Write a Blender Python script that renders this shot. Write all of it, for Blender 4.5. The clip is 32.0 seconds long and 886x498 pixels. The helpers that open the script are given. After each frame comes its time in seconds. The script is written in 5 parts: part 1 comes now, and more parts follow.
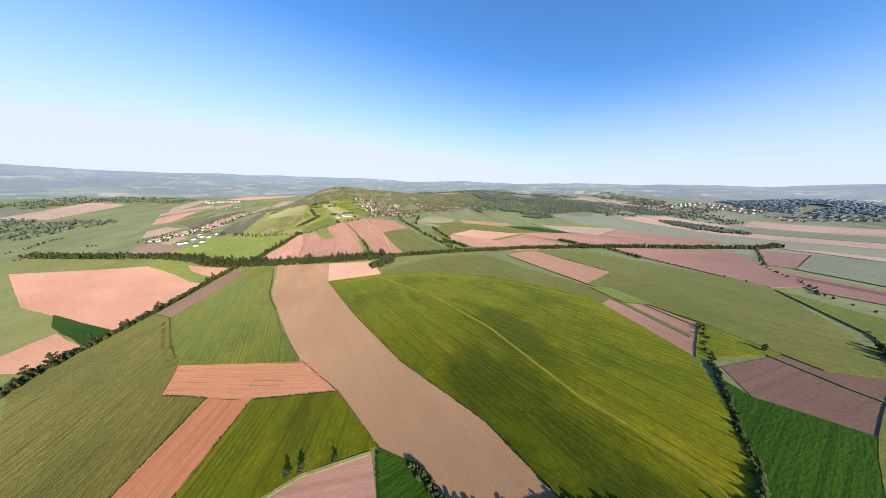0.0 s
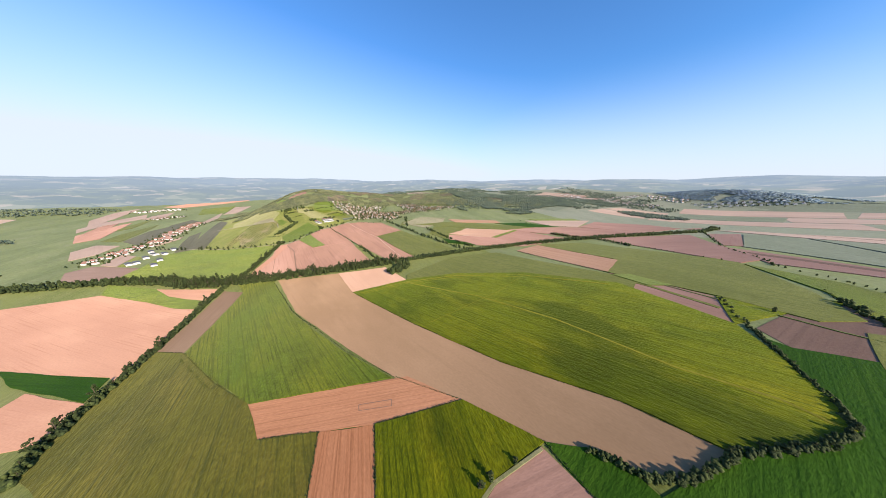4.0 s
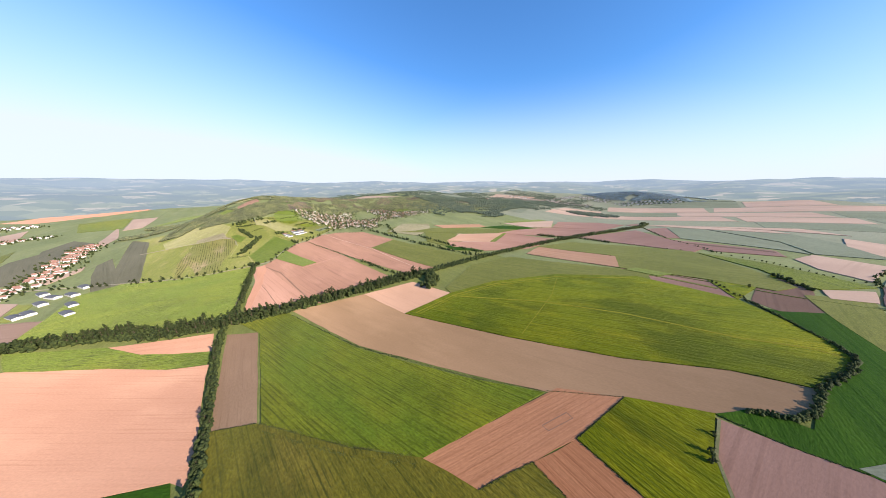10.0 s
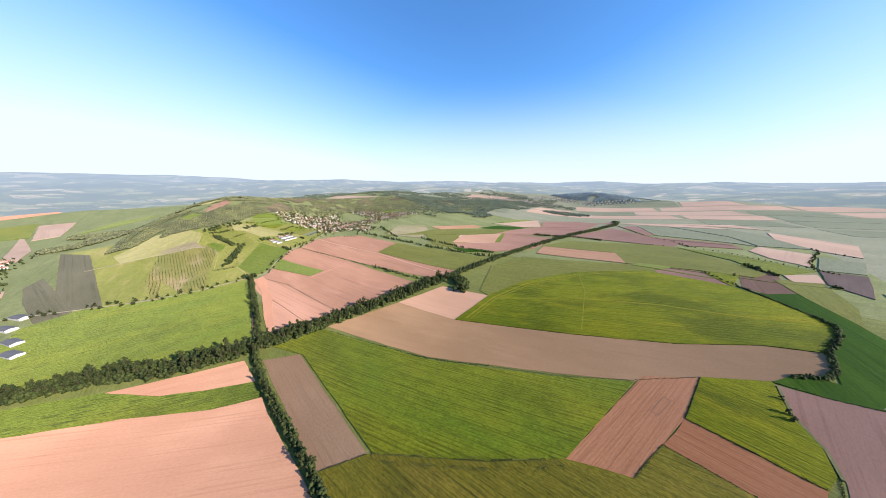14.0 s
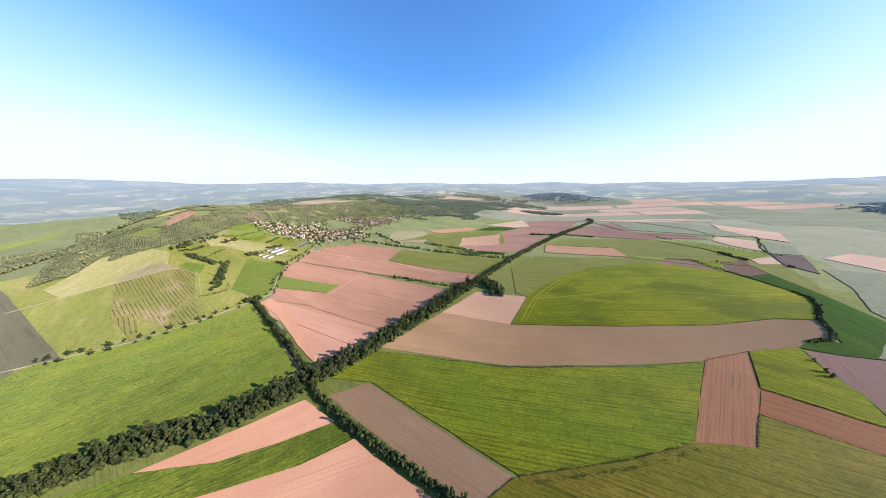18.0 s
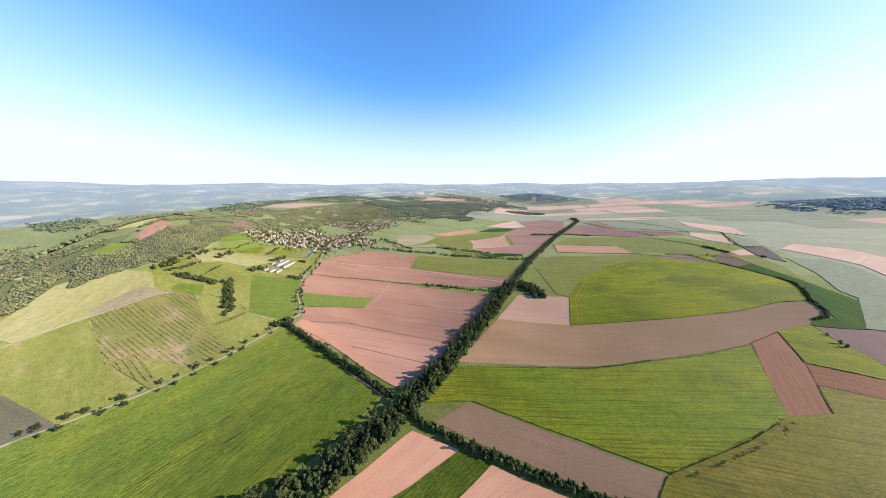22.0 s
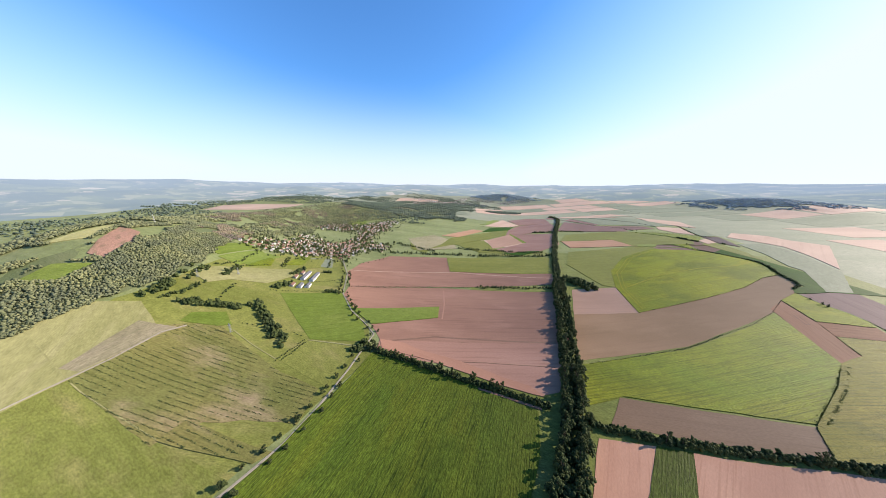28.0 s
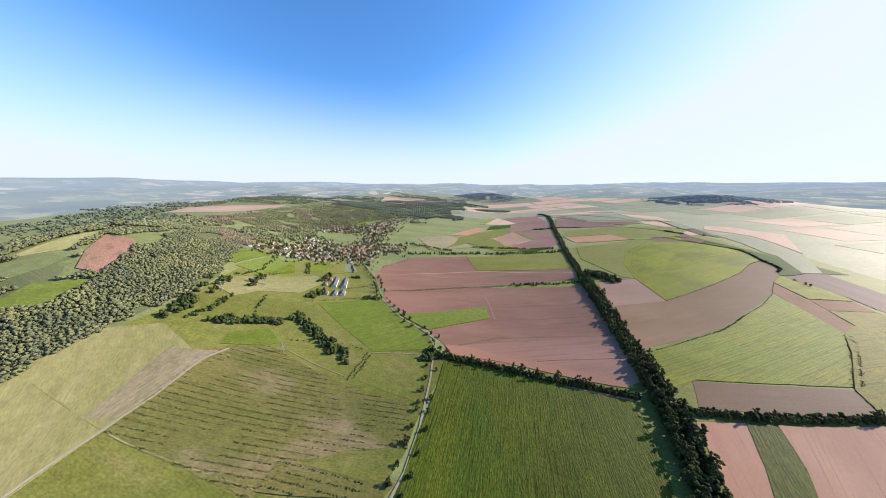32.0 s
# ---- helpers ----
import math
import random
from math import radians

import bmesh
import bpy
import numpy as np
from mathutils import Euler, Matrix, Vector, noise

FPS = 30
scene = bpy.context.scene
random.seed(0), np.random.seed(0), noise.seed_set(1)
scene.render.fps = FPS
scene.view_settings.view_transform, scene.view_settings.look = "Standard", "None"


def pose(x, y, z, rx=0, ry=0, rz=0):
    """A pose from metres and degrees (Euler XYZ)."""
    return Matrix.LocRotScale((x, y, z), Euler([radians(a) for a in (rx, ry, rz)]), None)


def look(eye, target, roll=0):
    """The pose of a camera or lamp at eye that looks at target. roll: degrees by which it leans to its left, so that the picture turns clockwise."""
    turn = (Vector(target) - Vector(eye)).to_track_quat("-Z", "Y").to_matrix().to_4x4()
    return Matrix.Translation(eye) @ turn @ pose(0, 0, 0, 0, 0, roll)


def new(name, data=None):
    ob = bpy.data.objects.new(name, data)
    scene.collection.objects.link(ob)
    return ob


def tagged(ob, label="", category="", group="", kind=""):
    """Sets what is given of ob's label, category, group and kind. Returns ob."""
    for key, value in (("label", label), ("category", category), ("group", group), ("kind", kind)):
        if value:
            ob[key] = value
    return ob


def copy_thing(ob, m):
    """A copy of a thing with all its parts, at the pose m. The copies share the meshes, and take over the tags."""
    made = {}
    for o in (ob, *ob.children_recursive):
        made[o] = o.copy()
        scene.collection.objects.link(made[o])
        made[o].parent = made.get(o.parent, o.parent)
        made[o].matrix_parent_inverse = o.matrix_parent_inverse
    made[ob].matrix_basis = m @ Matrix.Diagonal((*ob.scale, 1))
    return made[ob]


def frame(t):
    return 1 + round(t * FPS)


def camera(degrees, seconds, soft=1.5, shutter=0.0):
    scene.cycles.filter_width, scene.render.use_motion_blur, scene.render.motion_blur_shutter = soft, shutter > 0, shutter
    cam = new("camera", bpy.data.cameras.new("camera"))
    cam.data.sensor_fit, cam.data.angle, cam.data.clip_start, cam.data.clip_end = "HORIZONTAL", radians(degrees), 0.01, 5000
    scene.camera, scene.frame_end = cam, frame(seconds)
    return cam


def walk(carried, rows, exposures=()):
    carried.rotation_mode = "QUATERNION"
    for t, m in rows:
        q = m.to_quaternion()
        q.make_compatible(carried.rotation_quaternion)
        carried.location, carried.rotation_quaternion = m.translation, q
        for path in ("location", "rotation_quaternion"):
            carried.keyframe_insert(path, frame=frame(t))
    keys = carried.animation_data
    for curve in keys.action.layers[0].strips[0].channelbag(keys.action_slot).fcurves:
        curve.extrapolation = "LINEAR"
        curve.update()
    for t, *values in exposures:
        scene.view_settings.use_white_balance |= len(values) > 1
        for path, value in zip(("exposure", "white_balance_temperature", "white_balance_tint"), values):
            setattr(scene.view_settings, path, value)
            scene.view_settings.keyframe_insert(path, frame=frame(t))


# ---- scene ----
# ---------------------------------------------------------------- camera
cam = camera(126.0, 32.0, soft=0.5)
PATH = [
    (0, (351.40, 255.08, 143.22), (257.47, 277.12, 116.93), 1.43),
    (1, (345.66, 230.53, 143.43), (252.77, 256.36, 116.88), 1.06),
    (2, (339.45, 206.00, 144.12), (247.74, 235.60, 117.39), 0.70),
    (3, (332.26, 181.54, 145.83), (241.89, 214.88, 118.97), 0.35),
    (4, (323.75, 157.18, 148.85), (234.84, 194.26, 122.00), 0.04),
    (5, (313.85, 133.11, 152.76), (226.55, 173.88, 125.99), -0.22),
    (6, (302.65, 109.50, 156.92), (217.09, 153.89, 130.30), -0.41),
    (7, (290.10, 86.44, 160.81), (206.41, 134.35, 134.34), -0.48),
    (8, (275.75, 63.58, 164.20), (194.13, 114.98, 137.81), -0.43),
    (9, (259.33, 40.42, 166.87), (180.12, 95.41, 140.41), -0.29),
    (10, (240.84, 16.66, 168.67), (164.46, 75.42, 141.94), -0.14),
    (11, (221.00, -7.09, 169.93), (147.69, 55.30, 142.87), -0.02),
    (12, (200.54, -30.04, 171.54), (130.09, 35.47, 144.24), 0.13),
    (13, (179.87, -51.59, 174.20), (111.81, 16.40, 146.89), 0.31),
    (14, (158.47, -71.70, 177.36), (92.60, -1.53, 150.19), 0.48),
    (15, (135.36, -90.77, 179.95), (71.97, -18.26, 153.03), 0.50),
    (16, (109.74, -109.19, 181.32), (49.49, -33.97, 154.64), 0.29),
    (17, (81.81, -127.32, 182.45), (25.07, -49.38, 155.89), 0.01),
    (18, (52.36, -145.03, 184.21), (-0.95, -64.71, 157.64), -0.21),
    (19, (22.40, -161.66, 186.74), (-27.90, -79.43, 160.10), -0.24),
    (20, (-8.14, -176.72, 189.41), (-55.55, -92.80, 162.77), -0.21),
    (21, (-40.06, -190.49, 192.08), (-84.35, -104.88, 165.45), -0.20),
    (22, (-73.86, -203.29, 194.63), (-114.58, -115.94, 167.95), -0.27),
    (23, (-108.50, -214.83, 196.43), (-145.52, -125.88, 169.63), -0.29),
    (24, (-142.79, -224.64, 196.78), (-176.33, -134.35, 169.90), -0.22),
    (25, (-176.04, -232.53, 195.43), (-206.51, -141.16, 168.55), -0.05),
    (26, (-209.18, -239.47, 193.49), (-236.66, -147.12, 166.73), 0.12),
    (27, (-242.69, -245.59, 191.92), (-266.89, -152.28, 165.33), 0.29),
    (28, (-276.49, -250.64, 191.23), (-296.92, -156.37, 164.84), 0.43),
    (29, (-309.22, -253.93, 190.80), (-325.88, -158.89, 164.54), 0.51),
    (30, (-339.71, -255.72, 190.08), (-353.22, -160.18, 163.82), 0.50),
    (31, (-368.12, -256.75, 189.07), (-379.21, -160.93, 162.67), 0.41),
    (32, (-395.46, -257.40, 187.90), (-404.54, -161.43, 161.30), 0.27),
]
walk(cam, [(t, look(eye, target, roll)) for t, eye, target, roll in PATH], [(0, 0.72, 6500, 18), (9, 0.83, 6500, 18), (21, 0.98, 6500, 18), (27, 0.92, 6500, 18), (32, 0.82, 6500, 18)])

# ---------------------------------------------------------------- light
SUN_HEIGHT, SUN_SIDE = radians(27), radians(70)      # height over the horizon; clockwise from +y
world = bpy.data.worlds.new("sky")
scene.world = world
world.use_nodes = True
wn = world.node_tree
sky = wn.nodes.new("ShaderNodeTexSky")
sky.sky_type, sky.sun_disc = "NISHITA", False
sky.sun_elevation, sky.sun_rotation = SUN_HEIGHT, SUN_SIDE
sky.altitude, sky.air_density, sky.dust_density, sky.ozone_density = 300, 1.0, 0.7, 1.6
wn.nodes["Background"].inputs["Strength"].default_value = 0.104
vivid = wn.nodes.new("ShaderNodeMix")
vivid.data_type, vivid.blend_type = "RGBA", "MULTIPLY"
vivid.inputs[0].default_value = 1.0
vivid.inputs[7].default_value = (0.50, 1.02, 1.42, 1)
wn.links.new(sky.outputs[0], vivid.inputs[6])
# the air grows pale towards the horizon
way = wn.nodes.new("ShaderNodeTexCoord")
split = wn.nodes.new("ShaderNodeSeparateXYZ")
wn.links.new(way.outputs["Generated"], split.inputs[0])
rise = wn.nodes.new("ShaderNodeMapRange")
rise.interpolation_type = "SMOOTHSTEP"
for name, value in (("From Min", -0.03), ("From Max", 0.37), ("To Min", 0.97), ("To Max", 0.0)):
    rise.inputs[name].default_value = value
wn.links.new(split.outputs["Z"], rise.inputs["Value"])
pale = wn.nodes.new("ShaderNodeMix")
pale.data_type = "RGBA"
pale.inputs[7].default_value = (4.55, 5.15, 5.6, 1)
wn.links.new(vivid.outputs[2], pale.inputs[6])
# and where it scatters the sun's light most
glow = wn.nodes.new("ShaderNodeRGBToBW")
wn.links.new(sky.outputs[0], glow.inputs[0])
veil = wn.nodes.new("ShaderNodeMapRange")
for name, value in (("From Min", 2.1), ("From Max", 6.2), ("To Min", 0.0), ("To Max", 0.95)):
    veil.inputs[name].default_value = value
wn.links.new(glow.outputs[0], veil.inputs["Value"])
most = wn.nodes.new("ShaderNodeMath")
most.operation = "MAXIMUM"
wn.links.new(rise.outputs[0], most.inputs[0])
wn.links.new(veil.outputs[0], most.inputs[1])
wn.links.new(most.outputs[0], pale.inputs[0])
wn.links.new(pale.outputs[2], wn.nodes["Background"].inputs[0])

sun = new("sun", bpy.data.lights.new("sun", "SUN"))
sun.data.energy, sun.data.angle, sun.data.color = 5.0, radians(0.5), (1.0, 0.92, 0.78)
toward = Vector((math.sin(SUN_SIDE) * math.cos(SUN_HEIGHT), math.cos(SUN_SIDE) * math.cos(SUN_HEIGHT), math.sin(SUN_HEIGHT)))
sun.matrix_world = look(toward * 500, (0, 0, 0))


# ---------------------------------------------------------------- the lie of the land
COEF = [2.42, 7.97, 49.20, 34.89, 8.43, -13.96, -11.84, 6.56, -6.35, -11.44]
HILLS = [(-891, -15, 222, 198, 110),
    (-1053, 236, 204, 180, 62),
    (-1125, 512, 192, 192, 36),
    (-971, 807, 228, 204, 36),
    (-686, 1180, 264, 228, 28),
    (-176, 1933, 300, 156, 88),
    (-1455, 962, 384, 288, 38),
    (-1776, 160, 288, 384, 19),
    (1236, 1437, 288, 360, 74),
    (1306, 2123, 384, 288, 57),
    (-1206, 1890, 480, 288, 57)]  # x, y, radius along x, radius along y, height
MIDX, MIDY = -80.0, 160.0


def smooth(a, b, x):
    k = min(1.0, max(0.0, (x - a) / (b - a)))
    return k * k * (3 - 2 * k)


def ground(x, y):
    u, v = math.tanh((x + 96) / 432), math.tanh((y - 317) / 576)
    z = sum(c * m for c, m in zip(COEF, (1, u, v, u * u, u * v, v * v, u**3, u * u * v, u * v * v, v**3)))
    for hx, hy, rx, ry, h in HILLS:
        q = ((x - hx) / rx) ** 2 + ((y - hy) / ry) ** 2
        if q < 12:
            z += h * math.exp(-q)
    far = math.hypot(x - MIDX, y - MIDY)
    if far > 1050:
        k = smooth(1050, 3900, far)
        roll = noise.noise(Vector((x / 900, y / 900, 3.1))) * 42 + noise.noise(Vector((x / 330, y / 330, 7.7))) * 16
        z += roll * smooth(1050, 2200, far)
        z += (225 + roll * 0.35 - z) * k
    return z


# ---------------------------------------------------------------- materials
def material(name, colour, rough=0.9):
    m = bpy.data.materials.new(name)
    m.use_nodes = True
    n, l = m.node_tree.nodes, m.node_tree.links
    b = n["Principled BSDF"]
    b.inputs["Base Color"].default_value = (*colour, 1)
    b.inputs["Roughness"].default_value = rough
    b.inputs["Specular IOR Level"].default_value = 0.15
    return m, n, l, b


def tex(n, l, coords, scale, detail=4.0, stretch=(1, 1, 1), rough=0.6):
    mp = n.new("ShaderNodeMapping")
    mp.inputs["Scale"].default_value = stretch
    l.new(coords, mp.inputs[0])
    t = n.new("ShaderNodeTexNoise")
    t.inputs["Scale"].default_value, t.inputs["Detail"].default_value, t.inputs["Roughness"].default_value = scale, detail, rough
    l.new(mp.outputs[0], t.inputs["Vector"])
    return t.outputs["Fac"]


def ramp(n, l, fac, lo, hi, a=0.3, b=0.7):
    r = n.new("ShaderNodeValToRGB")
    r.color_ramp.elements[0].position, r.color_ramp.elements[1].position = a, b
    r.color_ramp.elements[0].color, r.color_ramp.elements[1].color = (*lo, 1), (*hi, 1)
    l.new(fac, r.inputs[0])
    return r.outputs[0]


def mix(n, l, fac, a, b, kind="MIX"):
    x = n.new("ShaderNodeMix")
    x.data_type, x.blend_type = "RGBA", kind
    for sock, val in ((x.inputs[0], fac), (x.inputs[6], a), (x.inputs[7], b)):
        if isinstance(val, (int, float)):
            sock.default_value = val
        elif isinstance(val, tuple):
            sock.default_value = (*val, 1)
        else:
            l.new(val, sock)
    return x.outputs[2]


def field_material(name, lo, hi, streak, patch, row=3.0, row_depth=0.6, tram=0.0, bump=0.6, grain=0.45, blots=0.5, dash=0.02, crumbly=0.35, nap=0.0, gloom=0.0):
    """Soil or crop. UV runs in metres, u along the rows: thin lines along them, wide patches, wheel tracks every tram metres.
    nap: the soft sheen of a leafy stand; gloom: how far lusher, darker patches go towards the streaks' colour."""
    m, n, l, b = material(name, hi)
    b.inputs["Specular IOR Level"].default_value, b.inputs["Roughness"].default_value = 0.10 if nap else 0.05, 0.65
    uv = n.new("ShaderNodeUVMap").outputs[0]
    wide = tex(n, l, uv, 0.010, 4, (0.5, 1.3, 1), 0.55)
    c = ramp(n, l, wide, lo, hi, 0.36, 0.64)
    blot = tex(n, l, uv, 0.03, 5, (0.35, 1, 1), 0.6)
    c = mix(n, l, ramp(n, l, blot, (0, 0, 0), (blots,) * 3, 0.5, 0.74), c, patch)
    fine = tex(n, l, uv, 1.0 / row, 2, (dash, 1, 1), 0.55)
    thin = ramp(n, l, fine, (0, 0, 0), (row_depth,) * 3, 0.54, 0.64)
    keep = ramp(n, l, tex(n, l, uv, 0.022, 3, (0.5, 1, 1)), (0.25,) * 3, (1,) * 3, 0.40, 0.58)
    c = mix(n, l, mix(n, l, 1.0, thin, keep, "MULTIPLY"), c, streak)
    drill = tex(n, l, uv, 2.3 / row, 3, (dash * 1.5, 1, 1), 0.6)
    c = mix(n, l, max(0.0, row_depth - 0.45) * 1.3, c, ramp(n, l, drill, (0.42,) * 3, (1.22,) * 3, 0.36, 0.6), "MULTIPLY")
    if gloom:
        lush = tex(n, l, uv, 0.013, 5, (0.6, 1, 1), 0.62)
        c = mix(n, l, ramp(n, l, lush, (0, 0, 0), (gloom,) * 3, 0.49, 0.62), c, streak)
    if nap:
        tuft = tex(n, l, uv, 0.16, 4, (0.7, 1, 1), 0.65)
        c = mix(n, l, 0.4, c, ramp(n, l, tuft, (0.66,) * 3, (1.28,) * 3, 0.36, 0.64), "MULTIPLY")
    if nap > 0.2:                        # thin dark gaps between the drilled rows, coming and going
        w = n.new("ShaderNodeTexWave")
        w.bands_direction = "Y"
        w.inputs["Scale"].default_value, w.inputs["Distortion"].default_value = 0.314 / 3.3, 1.2
        w.inputs["Detail"].default_value, w.inputs["Detail Scale"].default_value = 1.0, 0.25
        l.new(uv, w.inputs["Vector"])
        gap = ramp(n, l, w.outputs["Fac"], (0, 0, 0), (0.65,) * 3, 0.80, 0.93)
        some = ramp(n, l, tex(n, l, uv, 0.035, 4, (0.6, 1, 1), 0.65), (0.03,) * 3, (1,) * 3, 0.48, 0.62)
        c = mix(n, l, mix(n, l, 1.0, gap, some, "MULTIPLY"), c, streak)
    speck = tex(n, l, uv, 0.8, 3, (0.45, 1, 1))
    c = mix(n, l, grain, c, ramp(n, l, speck, (0.25,) * 3, (1.2,) * 3, 0.3, 0.66), "MULTIPLY")
    if tram:
        w = n.new("ShaderNodeTexWave")
        w.bands_direction = "Y"
        w.inputs["Scale"].default_value, w.inputs["Distortion"].default_value = 0.314 / tram, 0.5
        w.inputs["Detail Scale"].default_value = 0.2
        l.new(uv, w.inputs["Vector"])
        line = ramp(n, l, w.outputs["Fac"], (0, 0, 0), (0.4,) * 3, 0.965, 0.99)
        c = mix(n, l, line, c, streak)
    l.new(c, b.inputs["Base Color"])
    height = n.new("ShaderNodeMath")
    height.operation = "ADD"
    l.new(fine, height.inputs[0])
    l.new(speck, height.inputs[1])
    bp = n.new("ShaderNodeBump")
    bp.inputs["Strength"].default_value, bp.inputs["Distance"].default_value = bump, 0.7
    l.new(height.outputs[0], bp.inputs["Height"])
    l.new(bp.outputs[0], b.inputs["Normal"])
    b.inputs["Diffuse Roughness"].default_value = crumbly * 0.5 if nap else crumbly
    b.inputs["Sheen Weight"].default_value, b.inputs["Sheen Roughness"].default_value = nap, 0.5
    b.inputs["Specular Tint"].default_value = (0.72, 0.80, 0.16, 1) if nap else (1, 0.9, 0.8, 1)
    b.inputs["Sheen Tint"].default_value = (0.52, 0.60, 0.07, 1) if nap > 0.27 else (0.62, 0.62, 0.24, 1)
    return m


